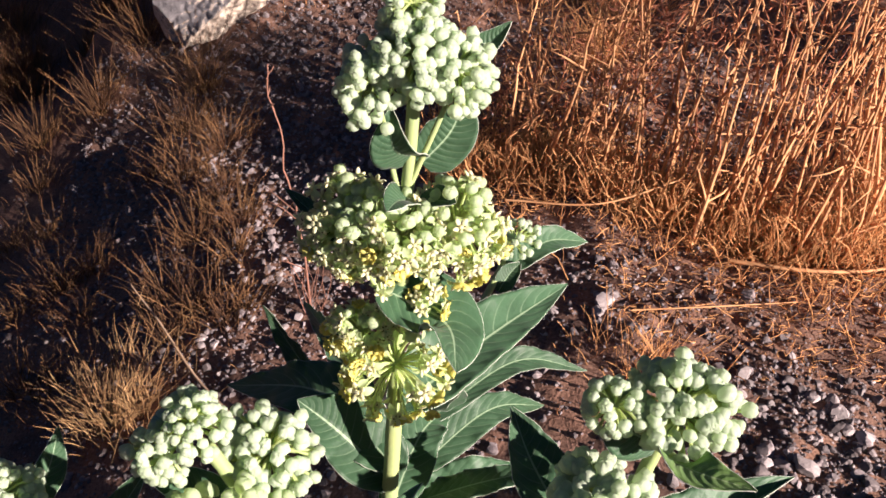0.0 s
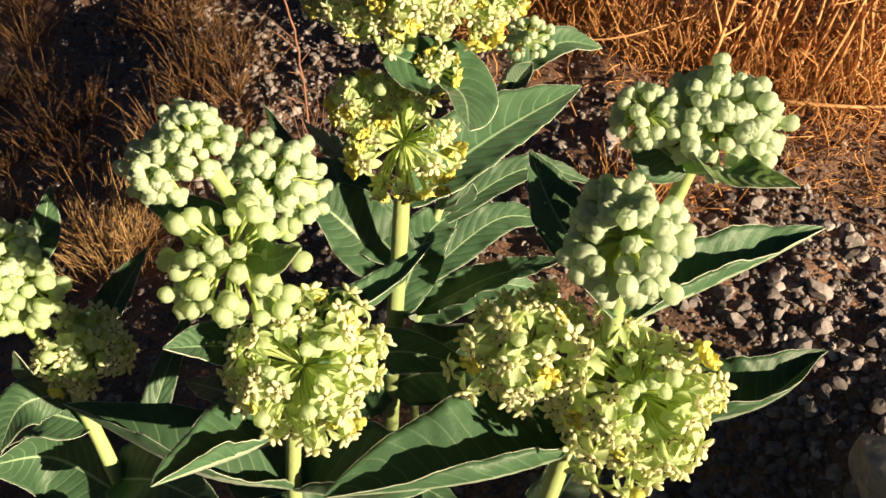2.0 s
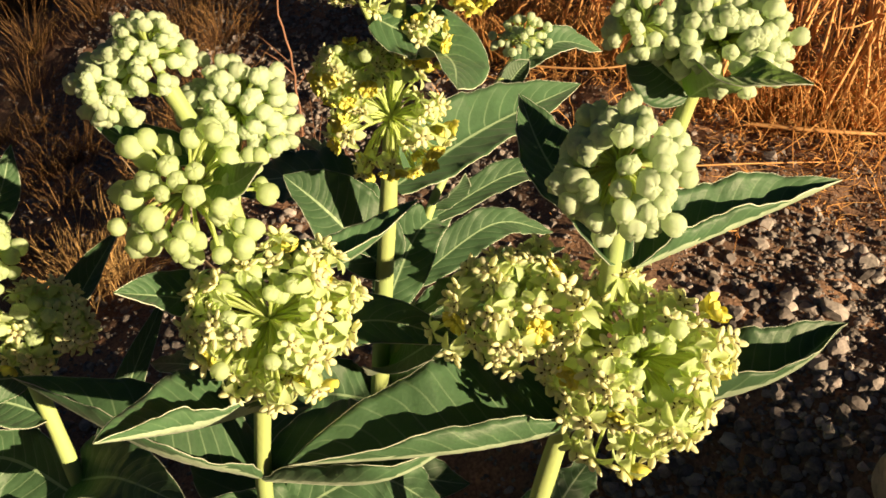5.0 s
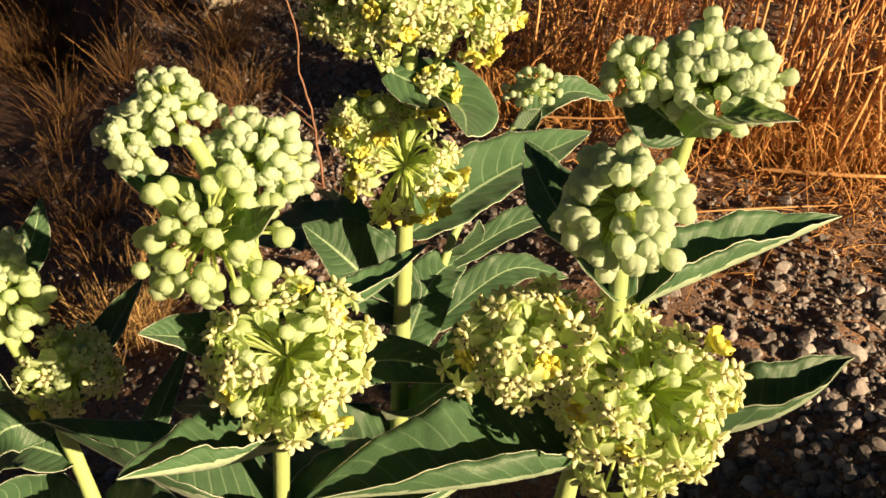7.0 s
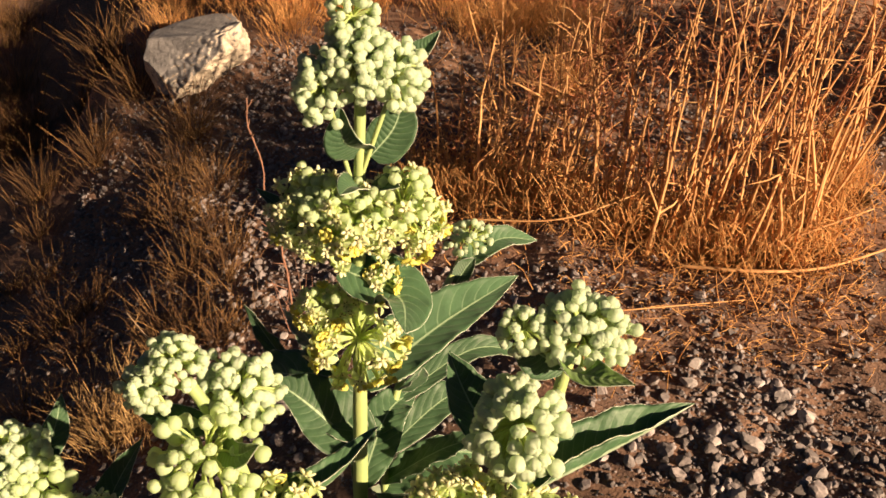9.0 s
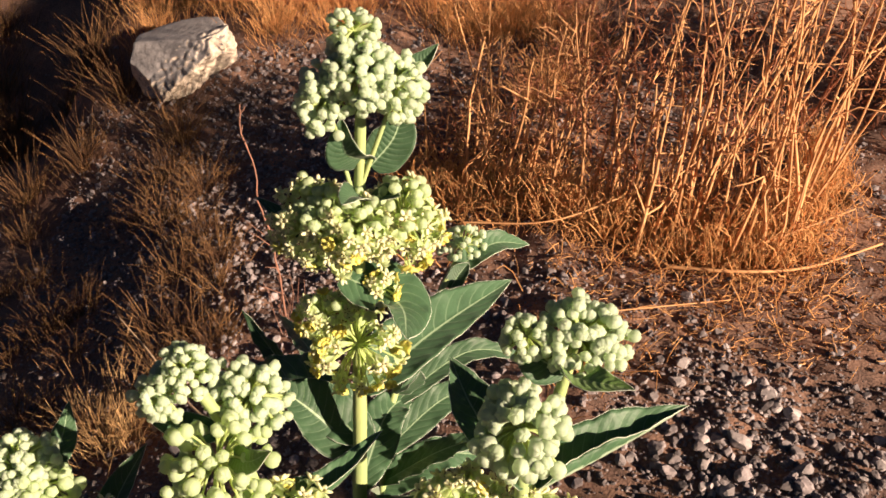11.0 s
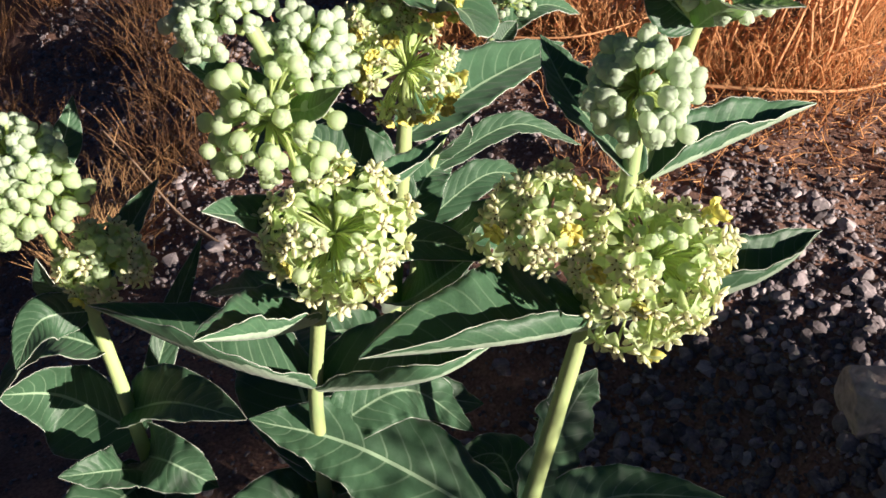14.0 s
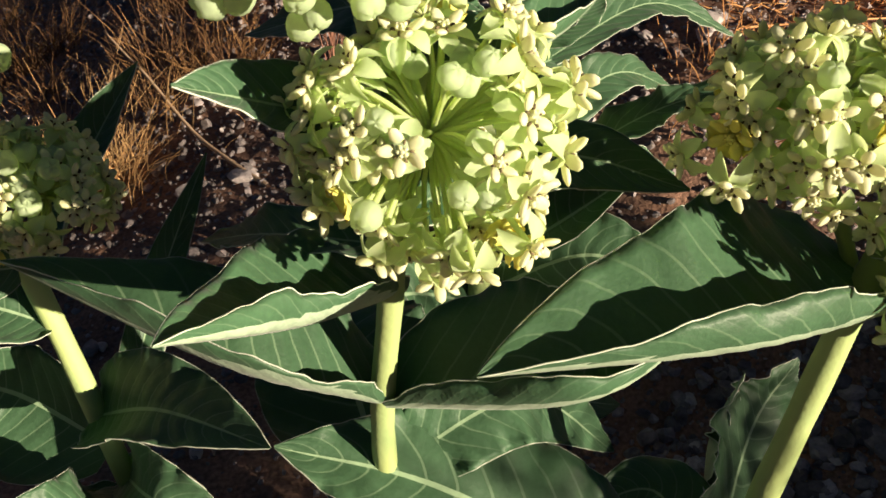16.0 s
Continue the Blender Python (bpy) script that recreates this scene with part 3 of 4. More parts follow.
leaf(wide, (0.128, 0.351, 0.461), (0.132, 0.314, 0.490), (0.160, 0.292, 0.498), 0.014, (0.30, -0.40, 0.85), (22, 22), (1, 1), 0.0008, label="bright green bract leaf", young=True)
leaf(wide, (0.129, 0.354, 0.461), (0.108, 0.350, 0.480), (0.101, 0.347, 0.496), 0.016, (-0.3, -0.8, 0.6), (10, 8), (1, 1), 0.0008)
leaf(wide, (0.085, 0.333, 0.265), (0.092, 0.318, 0.285), (0.090, 0.310, 0.305), 0.012, (-0.3, -0.9, 0.4), (25, 25), (1, 1), 0.0008)
leaf(wide, (0.041, 0.284, 0.085), (0.095, 0.392, 0.086), (0.125, 0.422, 0.115), 0.033, (0.43, -0.81, 0.35), (-5, 14), (1, 1), 0.0032)
leaf(wide, (0.042, 0.286, 0.092), (0.070, 0.385, 0.085), (0.085, 0.400, 0.130), 0.014, (0.9, -0.5, 0.2), (20, 20), (1, 1), 0.0028)
leaf(wide, (0.039, 0.282, 0.075), (0.129, 0.338, 0.049), (0.220, 0.328, 0.051), 0.029, (0.10, -0.40, 0.90), (10, 10), (1, 1), 0.0032)
leaf(wide, (0.035, 0.278, 0.060), (0.092, 0.352, 0.036), (0.132, 0.346, 0.053), 0.023, (0.1, -0.4, 0.9), (10, 20), (1, 1), 0.0028)
leaf(wide, (0.042, 0.286, 0.092), (0.034, 0.353, 0.092), (-0.008, 0.349, 0.088), 0.023, (0.01, -0.36, 0.90), (3, 15), (1, 1), 0.0032)
leaf(wide, (0.037, 0.280, 0.068), (0.010, 0.350, 0.050), (-0.045, 0.340, 0.020), 0.040, (0, -0.5, 0.9), (10, 12), (1, 1), 0.0032)
leaf(wide, (0.041, 0.284, 0.084), (-0.075, 0.322, 0.148), (-0.154, 0.330, 0.178), 0.042, (0.06, -0.31, 0.90), (-2, 20), (1, 1), 0.0032)


# ---- the shoot in front, its head facing the light ----
front = root("milkweed_plant", (-0.108, 0.342, ground_z(-0.108, 0.342)), "milkweed with a round open flower head below closed buds", "milkweed", "milkweed plants")
stalk(front, [(-0.108, 0.342, ground_z(-0.108, 0.342) - 0.01), (-0.106, 0.332, 0.12), (-0.105, 0.332, 0.20), (-0.097, 0.336, 0.28), (-0.093, 0.342, 0.36), (-0.102, 0.346, 0.42), (-0.111, 0.350, 0.445), (-0.122, 0.353, 0.470)], 0.0058, 0.0042)
stalk(front, [(-0.094, 0.340, 0.34), (-0.088, 0.330, 0.345), (-0.083, 0.318, 0.350)], 0.0034, 0.0030, "branch")
stalk(front, [(-0.096, 0.344, 0.385), (-0.106, 0.338, 0.400), (-0.112, 0.332, 0.415)], 0.0030, 0.0026, "branch")
stalk(front, [(-0.098, 0.346, 0.40), (-0.096, 0.360, 0.425), (-0.094, 0.370, 0.445)], 0.0032, 0.0026, "branch")
stalk(front, [(-0.124, 0.352, 0.465), (-0.138, 0.352, 0.472), (-0.147, 0.350, 0.470)], 0.0026, 0.0020, "branch")
umbel(front, (-0.129, 0.358, 0.480), (0, -0.1, 1), 0.018, 92, 110, buds(BUDS_GREY, 0.0062), 51, label="young grey-green bud cluster")
umbel(front, (-0.147, 0.350, 0.470), (-0.7, -0.4, 0.1), 0.014, 46, 125, buds(BUDS_GREY, 0.0070), 52, label="young grey-green bud cluster")
umbel(front, (-0.093, 0.371, 0.443), (0.2, -0.3, 0.9), 0.024, 115, 115, buds(BUDS_GREY, 0.0080), 53, label="grey-green bud cluster")
umbel(front, (-0.114, 0.333, 0.420), (-0.1, -0.70, 0.55), 0.032, 66, 108, buds(BUDS_GREEN, 0.0100), 54, label="cluster of plump pale green closed buds")
umbel(front, (-0.082, 0.318, 0.350), (0.0, -0.35, 0.75), 0.041, 123, 146, mixed(40, 0.0088, 0.0098, 0.04, (0.05, -0.62, 0.78)), 55, (0.02, -0.86, 0.35), 8, label="round flower head, buds above and open flowers below")
leaf(front, (-0.094, 0.338, 0.262), (-0.128, 0.302, 0.284), (-0.160, 0.252, 0.330), 0.034, (-0.10, -0.35, 1.00), (17, 95), (1.08, 0.50), 0.0014)
leaf(front, (-0.106, 0.329, 0.206), (-0.163, 0.317, 0.248), (-0.252, 0.356, 0.270), 0.042, (0.30, -0.19, 1.00), (12, 92), (1.10, 0.46), 0.0014)
leaf(front, (-0.102, 0.329, 0.203), (-0.026, 0.298, 0.242), (0.030, 0.341, 0.236), 0.048, (-0.05, -0.21, 1.00), (33, 98), (1.04, 0.36), 0.0014)
leaf(front, (-0.094, 0.345, 0.334), (-0.131, 0.328, 0.357), (-0.156, 0.311, 0.375), 0.017, (0.21, -0.31, 1.00), (16, 21), (1, 1), 0.0008)
leaf(front, (-0.095, 0.340, 0.285), (-0.145, 0.360, 0.276), (-0.185, 0.400, 0.238), 0.013, (-0.06, -0.35, 1.00), (11, 28), (1, 1), 0.0016)
leaf(front, (-0.093, 0.343, 0.356), (-0.045, 0.357, 0.357), (-0.005, 0.414, 0.358), 0.019, (0.12, -0.39, 0.80), (11, 83), (1.0, 0.60), 0.0012)
leaf(front, (-0.094, 0.342, 0.300), (-0.034, 0.366, 0.305), (0.022, 0.368, 0.284), 0.017, (-0.2, -0.65, 0.75), (10, 20), (1.05, 1), 0.0014)
leaf(front, (-0.102, 0.331, 0.427), (-0.088, 0.314, 0.438), (-0.071, 0.306, 0.454), 0.010, (0, -0.6, 0.7), (20, 20), (1, 1), 0.0008, "bright green bract leaf", True)
leaf(front, (-0.112, 0.349, 0.430), (-0.142, 0.353, 0.436), (-0.164, 0.354, 0.452), 0.012, (0.1, -0.38, 0.9), (15, 21), (1, 1), 0.0008)
leaf(front, (-0.105, 0.335, 0.150), (-0.040, 0.362, 0.165), (0.016, 0.384, 0.088), 0.026, (0.18, -0.53, 0.85), (10, 10), (1, 0.9), 0.0024)
leaf(front, (-0.106, 0.338, 0.090), (-0.040, 0.400, 0.110), (0.030, 0.430, 0.070), 0.034, (0.1, -0.5, 0.85), (8, 12), (1, 1), 0.0032)
leaf(front, (-0.108, 0.338, 0.060), (-0.150, 0.310, 0.090), (-0.185, 0.275, 0.070), 0.032, (0, -0.5, 0.85), (10, 20), (1, 1), 0.0032)
leaf(front, (-0.107, 0.338, 0.060), (-0.090, 0.295, 0.095), (-0.075, 0.255, 0.080), 0.030, (0, -0.3, 0.95), (14, 14), (1, 1), 0.0032)
leaf(front, (-0.105, 0.338, 0.100), (-0.150, 0.420, 0.140), (-0.190, 0.480, 0.120), 0.030, (0, -0.6, 0.8), (10, 10), (1, 1), 0.0028)
leaf(front, (-0.106, 0.345, 0.110), (-0.130, 0.425, 0.150), (-0.120, 0.500, 0.130), 0.046, (-0.1, -0.5, 0.85), (8, 8), (1, 1), 0.0028)
leaf(front, (-0.106, 0.340, 0.045), (-0.050, 0.330, 0.050), (0.010, 0.310, 0.020), 0.040, (0.1, -0.4, 0.9), (8, 12), (1, 1), 0.0032)


# ---- the shoot at the far side of the slope ----
side = root("milkweed_plant", (-0.250, 0.39, ground_z(-0.25, 0.39)), "milkweed with clustered green buds above a small yellow flower head", "milkweed", "milkweed plants")
stalk(side, [(-0.250, 0.390, ground_z(-0.25, 0.39) - 0.01), (-0.256, 0.391, 0.09), (-0.266, 0.402, 0.19), (-0.276, 0.408, 0.25), (-0.290, 0.408, 0.325)], 0.0064, 0.0045)
stalk(side, [(-0.270, 0.405, 0.215), (-0.260, 0.410, 0.232), (-0.252, 0.411, 0.259)], 0.0034, 0.0028, "branch")
umbel(side, (-0.252, 0.411, 0.258), (0, -0.25, 1), 0.030, 63, 95, mixed(38, 0.0098, 0.0092, 0.12), 61, label="small yellow-green flower head")
umbel(side, (-0.292, 0.408, 0.352), (0, -0.2, 1), 0.026, 118, 110, buds(BUDS_GREY, 0.0078), 62, label="young grey-green bud cluster")
umbel(side, (-0.276, 0.402, 0.335), (0.3, -0.45, 0.7), 0.023, 72, 115, buds(BUDS_GREEN, 0.0098), 63, label="cluster of closed pale green buds")
umbel(side, (-0.302, 0.398, 0.322), (-0.2, -0.7, 0.3), 0.019, 46, 115, buds(BUDS_GREEN, 0.0100), 64, label="cluster of closed pale green buds")
leaf(side, (-0.286, 0.415, 0.320), (-0.270, 0.445, 0.345), (-0.262, 0.462, 0.370), 0.012, (0.5, -0.8, 0.3), (20, 20), (1, 1), 0.0008)
leaf(side, (-0.268, 0.420, 0.205), (-0.262, 0.485, 0.222), (-0.230, 0.514, 0.265), 0.019, (-0.29, -0.83, 0.55), (25, 38), (1, 1), 0.0008)
leaf(side, (-0.276, 0.405, 0.230), (-0.288, 0.395, 0.255), (-0.290, 0.390, 0.285), 0.013, (-0.3, -0.9, 0.2), (20, 20), (1, 1), 0.0008)
leaf(side, (-0.272, 0.402, 0.225), (-0.300, 0.385, 0.232), (-0.318, 0.365, 0.205), 0.018, (-0.3, -0.8, 0.4), (15, 15), (1, 1), 0.0008)
leaf(side, (-0.266, 0.402, 0.187), (-0.307, 0.400, 0.200), (-0.357, 0.385, 0.148), 0.024, (-0.14, -0.31, 0.90), (4, 34), (1, 1), 0.0014)
leaf(side, (-0.260, 0.394, 0.125), (-0.215, 0.369, 0.158), (-0.155, 0.327, 0.181), 0.030, (0.17, -0.50, 0.80), (8, 44), (1, 0.95), 0.0018)
leaf(side, (-0.258, 0.394, 0.098), (-0.318, 0.420, 0.118), (-0.350, 0.385, 0.160), 0.038, (-0.30, -0.80, 0.80), (30, 19), (1, 1.1), 0.002)
leaf(side, (-0.256, 0.391, 0.055), (-0.263, 0.349, 0.108), (-0.298, 0.327, 0.130), 0.022, (0, -0.45, 0.85), (9, 19), (1, 1), 0.0032)
leaf(side, (-0.256, 0.392, 0.072), (-0.222, 0.345, 0.118), (-0.190, 0.345, 0.085), 0.026, (-0.06, -0.52, 0.85), (30, 19), (1, 1), 0.0032)
leaf(side, (-0.254, 0.390, 0.050), (-0.285, 0.330, 0.070), (-0.320, 0.280, 0.050), 0.034, (0, -0.5, 0.85), (10, 14), (1, 1), 0.0032)
leaf(side, (-0.256, 0.395, 0.100), (-0.230, 0.460, 0.160), (-0.204, 0.510, 0.208), 0.012, (0.2, -0.8, 0.5), (15, 15), (1, 1), 0.001)
leaf(side, (-0.253, 0.390, 0.035), (-0.235, 0.335, 0.060), (-0.215, 0.295, 0.050), 0.028, (0.1, -0.5, 0.85), (10, 14), (1, 1), 0.0032)

# ---- boulder and loose stones ----
def rock_mesh(name, mat, seed, size, sub, bumps=0.35, flat=True, cuts=()):
    bm = bmesh.new()
    bmesh.ops.create_icosphere(bm, subdivisions=sub, radius=1)
    off = Vector((seed * 7.3, seed * 1.7, seed * 3.1))
    for v in bm.verts:
        p = v.co.copy()
        k = 1 + bumps * noise.noise(p * 0.9 + off) + bumps * 0.45 * noise.noise(p * 2.3 + off) + bumps * 0.18 * noise.noise(p * 6 + off)
        p = p * k
        for a, b, c, d in cuts:
            over = max(0, p.dot(Vector((a, b, c)).normalized()) - d)
            p = p - Vector((a, b, c)).normalized() * over * 0.94
        v.co = Vector((p.x * size[0], p.y * size[1], p.z * size[2]))
    me = bpy.data.meshes.new(name)
    bm.to_mesh(me)
    bm.free()
    me.materials.append(mat)
    me.polygons.foreach_set("use_smooth", [not flat] * len(me.polygons))
    return me


def boulder_mesh():
    """A split block: flat weathered top and upper face, broken lumpy pale stone below."""
    bm = bmesh.new()
    bmesh.ops.create_icosphere(bm, subdivisions=6, radius=1)
    planes = [(Vector(n).normalized(), d) for n, d in (((-0.18, 0.05, 0.97), 0.50), ((-0.74, -0.42, 0.52), 0.56), ((-0.95, -0.20, -0.1), 0.82), ((0.95, -0.1, 0.25), 0.84), ((0.15, -0.85, -0.52), 0.66), ((0, 0, -1), 0.6))]
    for v in bm.verts:
        p = v.co.copy()
        p = p * (1 + 0.16 * noise.noise(p * 1.1 + Vector((3, 1, 7))) + 0.10 * noise.noise(p * 2.6))
        for n, d in planes:
            over = p.dot(n) - d
            if over > 0:
                p = p - n * over * 0.95
        front = smooth(0.1, -0.35, p.y + 0.5 * p.z - 0.25 * p.x)
        lumps = 0.16 * abs(noise.noise(p * 2.6 + Vector((9, 0, 2)))) + 0.10 * abs(noise.noise(p * 5.5)) + 0.05 * noise.noise(p * 12)
        p = p * (1 + front * (lumps - 0.07)) * (1 + 0.012 * noise.noise(p * 14))
        v.co = Vector((p.x * 0.162, p.y * 0.135, p.z * 0.140))
    me = bpy.data.meshes.new("boulder")
    bm.to_mesh(me)
    bm.free()
    me.materials.append(BOULDER)
    me.materials.append(CRUST)
    up, slant = planes[0][0], planes[1][0]
    me.polygons.foreach_set("material_index", [1 if max(f.normal.dot(up), f.normal.dot(slant)) > 0.86 else 0 for f in me.polygons])
    me.polygons.foreach_set("use_smooth", [True] * len(me.polygons))
    return me


tagged(put(new("boulder", boulder_mesh()), pose(-0.490, 2.09, 0.014, 0, 4, 32) @ Matrix.Scale(0.88, 4)), "pale broken boulder with a grey weathered top lying on the gravel", "boulder")
BLOCK_CUTS = ((0, 0, 1, 0.55), (-1, -0.15, 0.1, 0.62), (1, 0.1, 0, 0.7), (0.1, -1, 0.15, 0.60), (0, 1, 0, 0.7), (-0.6, -0.6, 0.5, 0.72))
tagged(put(new("stone_block", rock_mesh("stone_block", BOULDER, 8, (0.050, 0.044, 0.046), 5, 0.30, False, BLOCK_CUTS)),
           pose(0.430, 0.458, ground_z(0.430, 0.458) + 0.014, 5, -6, -14)), "pale squarish stone half sunk in soil", "stone")

# ---- dry weeds beyond the path ----
def weed_stem(s, r, base, height, lean, thick, slot=0, branches=3, curls=0):
    p, d = Vector(base), Vector((lean[0], lean[1], 1)).normalized()
    pts, n = [p.copy()], 8
    for i in range(n):
        d = (d + Vector((r.gauss(0, 0.085), r.gauss(0, 0.085), r.gauss(0.02, 0.03)))).normalized()
        p = p + d * (height / n)
        pts.append(p.copy())
    s.tube(pts, [thick * (1 - 0.65 * i / n) for i in range(n + 1)], 5, slot)
    for _ in range(curls):
        k = r.randint(2, n)
        q = pts[k] + (pts[k - 1] - pts[k]) * r.random()
        e = Vector((r.gauss(0, 1), r.gauss(0, 1), r.gauss(0.2, 0.8))).normalized() * r.uniform(0.006, 0.018)
        f = Vector((r.gauss(0, 1), r.gauss(0, 1), -abs(r.gauss(0, 1)))).normalized() * r.uniform(0.004, 0.014)
        s.tube([q, q + e, q + e + f], [thick * 0.4, thick * 0.45, 0.0004], 3, slot, False)
    for _ in range(branches):
        k = r.randint(2, n - 1)
        q, e = pts[k].copy(), Vector((r.gauss(0, 1), r.gauss(0, 0.8), r.uniform(-0.1, 1.1))).normalized()
        bp = [q.copy()]
        for i in range(4):
            e = (e + Vector((r.gauss(0, 0.25), r.gauss(0, 0.25), r.gauss(0, 0.2)))).normalized()
            q = q + e * r.uniform(0.010, 0.032)
            bp.append(q.copy())
        s.tube(bp, [thick * 0.5, thick * 0.45, thick * 0.4, thick * 0.3, thick * 0.15], 4, slot)


def curl(s, r, p, size, thick):
    """A dry curled leaf: a short thick-middled arc."""
    d = Vector((r.gauss(0, 1), r.gauss(0, 1), r.gauss(0, 0.8))).normalized()
    side = d.cross(Vector((r.gauss(0, 1), r.gauss(0, 1), r.gauss(0, 1)))).normalized()
    turn, pts = r.uniform(-1.0, 1.0), [p]
    for i in range(3):
        d = (d * math.cos(turn) + side * math.sin(turn)).normalized()
        side = (side - d * side.dot(d)).normalized()
        pts.append(pts[-1] + d * size / 3)
    s.tube(pts, [thick * 0.25, thick * 0.5, thick * 0.45, thick * 0.15], 3, 0, False)


def weed_edge(x):
    """The y at which the dry weeds begin behind the path."""
    return float(np.interp(x, (-0.10, 0.11, 0.23, 0.39, 0.50, 0.61, 0.70, 0.82, 1.20), (1.50, 1.34, 1.30, 1.18, 1.10, 1.07, 1.13, 1.34, 1.42)))


rw = random.Random(77)
for i in range(34):
    bx = 0.10 + 0.66 * (i % 17) / 16 + rw.uniform(-0.025, 0.025)
    by = weed_edge(bx) + (rw.uniform(0.01, 0.07) if i < 17 else rw.uniform(0.10, 0.30))
    plant = root("dry_weed", (bx, by, ground_z(bx, by)), "upright dead orange-brown weed with thin brittle stalks", "dry weed", "dry weeds")
    for k in range(rw.randint(2, 4) if bx > 0.3 else rw.randint(1, 3)):
        s = Shape()
        x, y = bx + rw.gauss(0, 0.022), by + rw.gauss(0, 0.018)
        z = ground_z(x, y) - 0.006
        tall_by = 0.58 + 0.42 * smooth(0.28, 0.5, x)
        weed_stem(s, rw, (x, y, z), rw.uniform(0.32, 0.62) * tall_by, (rw.gauss(0.13, 0.12), rw.gauss(0.05, 0.10)), rw.uniform(0.0022, 0.0042) if i < 17 else rw.uniform(0.0018, 0.0034), 0, rw.randint(1, 3), 13)
        part("stalk", s.mesh("stalk", [WEED], True, (x, y, z)), plant, (x, y, z))

s = Shape()
for i in range(170):
    x, y = abs(rw.gauss(0, 1.3)), 1.2 + abs(rw.gauss(0, 1.0))
    if y < weed_edge(x) + 0.12 or (x < 0.35 and y > 1.65 and rw.random() < 0.9):
        continue
    weed_stem(s, rw, (x, y, ground_z(x, y) - 0.01), rw.uniform(0.12, 0.45) * (1 - 0.75 * smooth(2.25, 2.7, y + 0.84 * x)) * (0.4 + 0.6 * smooth(0.25, 0.55, x)), (rw.gauss(0.10, 0.22), rw.gauss(0, 0.24)), rw.uniform(0.0014, 0.0030), 0, 5, 8)
for i in range(12500):
    if i % 3:
        x, y = abs(rw.gauss(0, 1.15)), 1.2 + abs(rw.gauss(0, 0.85))
    else:
        x = rw.uniform(0.05, 1.2)
        y = weed_edge(x) + 0.10 + abs(rw.gauss(0, 0.2))
    if y < weed_edge(x) + 0.08 or (x < 0.35 and y > 1.65 and rw.random() < 0.8) or (0.74 < x < 1.05 and y < 1.38):
        continue
    tall_by = 0.36 * (0.42 + 0.58 * smooth(0.22, 0.5, x)) * (1 - 0.75 * smooth(2.25, 2.7, y + 0.84 * x))
    p = Vector((x, y, ground_z(x, y) + tall_by * rw.random() ** 0.8))
    if noise.noise(Vector((x * 7, y * 7, p.z * 6))) + 0.5 * noise.noise(p * 19) < rw.uniform(-0.05, 0.32):
        continue
    curl(s, rw, p, rw.uniform(0.012, 0.034), rw.uniform(0.0018, 0.0034))
tagged(put(new("dry_thicket", s.mesh("dry_thicket", [THICKET])), (0, 0, 0)), "dense tangle of dead reddish-brown weeds", "thicket", kind="stuff")

# Out-of-view weeds added towards the sun to shade the low leaves and gravel.
s = Shape()
for i in range(520):
    along, across = 0.82 + abs(rw.gauss(0, 0.35)), 0.66 - abs(rw.gauss(0, 0.42)) + rw.gauss(0, 0.02)
    x, y = 0.811 * along + 0.585 * across, -0.585 * along + 0.811 * across
    weed_stem(s, rw, (x, y, ground_z(x, y) - 0.01), rw.uniform(0.15, 0.40), (rw.gauss(0, 0.25), rw.gauss(0, 0.25)), rw.uniform(0.0014, 0.0030), 0, 5)
for i in range(17000):
    along, across = 0.82 + abs(rw.gauss(0, 0.35)), 0.66 - abs(rw.gauss(0, 0.42)) + rw.gauss(0, 0.02)
    x, y = 0.811 * along + 0.585 * across, -0.585 * along + 0.811 * across
    curl(s, rw, Vector((x, y, ground_z(x, y) + rw.uniform(0.0, 0.48 if across < 0.4 else 0.37))), rw.uniform(0.015, 0.045), 0.0034)
# Another unseen clump, added to keep the weeds at the right edge in shade.
for i in range(6000):
    x, y = rw.uniform(0.98, 1.65), rw.uniform(1.36, 1.75)
    curl(s, rw, Vector((x, y, ground_z(x, y) + rw.uniform(0.0, 0.36))), rw.uniform(0.015, 0.05), 0.0034)
tagged(put(new("dry_thicket", s.mesh("dry_thicket", [THICKET])), (0, 0, 0)), "unseen low tangle of dead reddish-brown weeds, added to shade plants and gravel", "thicket", kind="stuff")

s = Shape()
for i in range(15000):
    x = rw.uniform(0.0, 0.86)
    if i % 5 < 3:
        y = weed_edge(x) + rw.gauss(0.05, 0.05)
    elif i % 5 == 3:
        y = weed_edge(x) + rw.gauss(0.12, 0.14)
    else:
        if i % 3:
            continue
        x, y = rw.uniform(0.25, 1.1), rw.uniform(0.84, 1.15)
    p = Vector((x, y, ground_z(x, y) + rw.uniform(0.0, 0.008)))
    if i % 3 == 0 and i % 5 < 4:
        d = Vector((rw.gauss(0, 0.4), rw.gauss(0, 0.4), 1)).normalized() * rw.uniform(0.015, 0.085)
    else:
        q = rw.uniform(0, 6.28)
        d = Vector((math.cos(q), math.sin(q), rw.uniform(0.0, 0.5))) * min(0.06, 0.006 + rw.expovariate(1 / 0.010))
    bend = Vector((rw.gauss(0, 1), rw.gauss(0, 1), rw.gauss(0.3, 0.6))) * d.length * 0.18
    w = rw.uniform(0.0004, 0.0011)
    s.tube([p, p + d * 0.35 + bend, p + d * 0.7 + bend * 0.9, p + d], [w, w, w * 0.9, w * 0.5], 3, 0, False)
tagged(put(new("straw_litter", s.mesh("straw_litter", [STRAW])), (0, 0, 0)), "broken orange straw lying on the soil", "straw litter", kind="stuff")

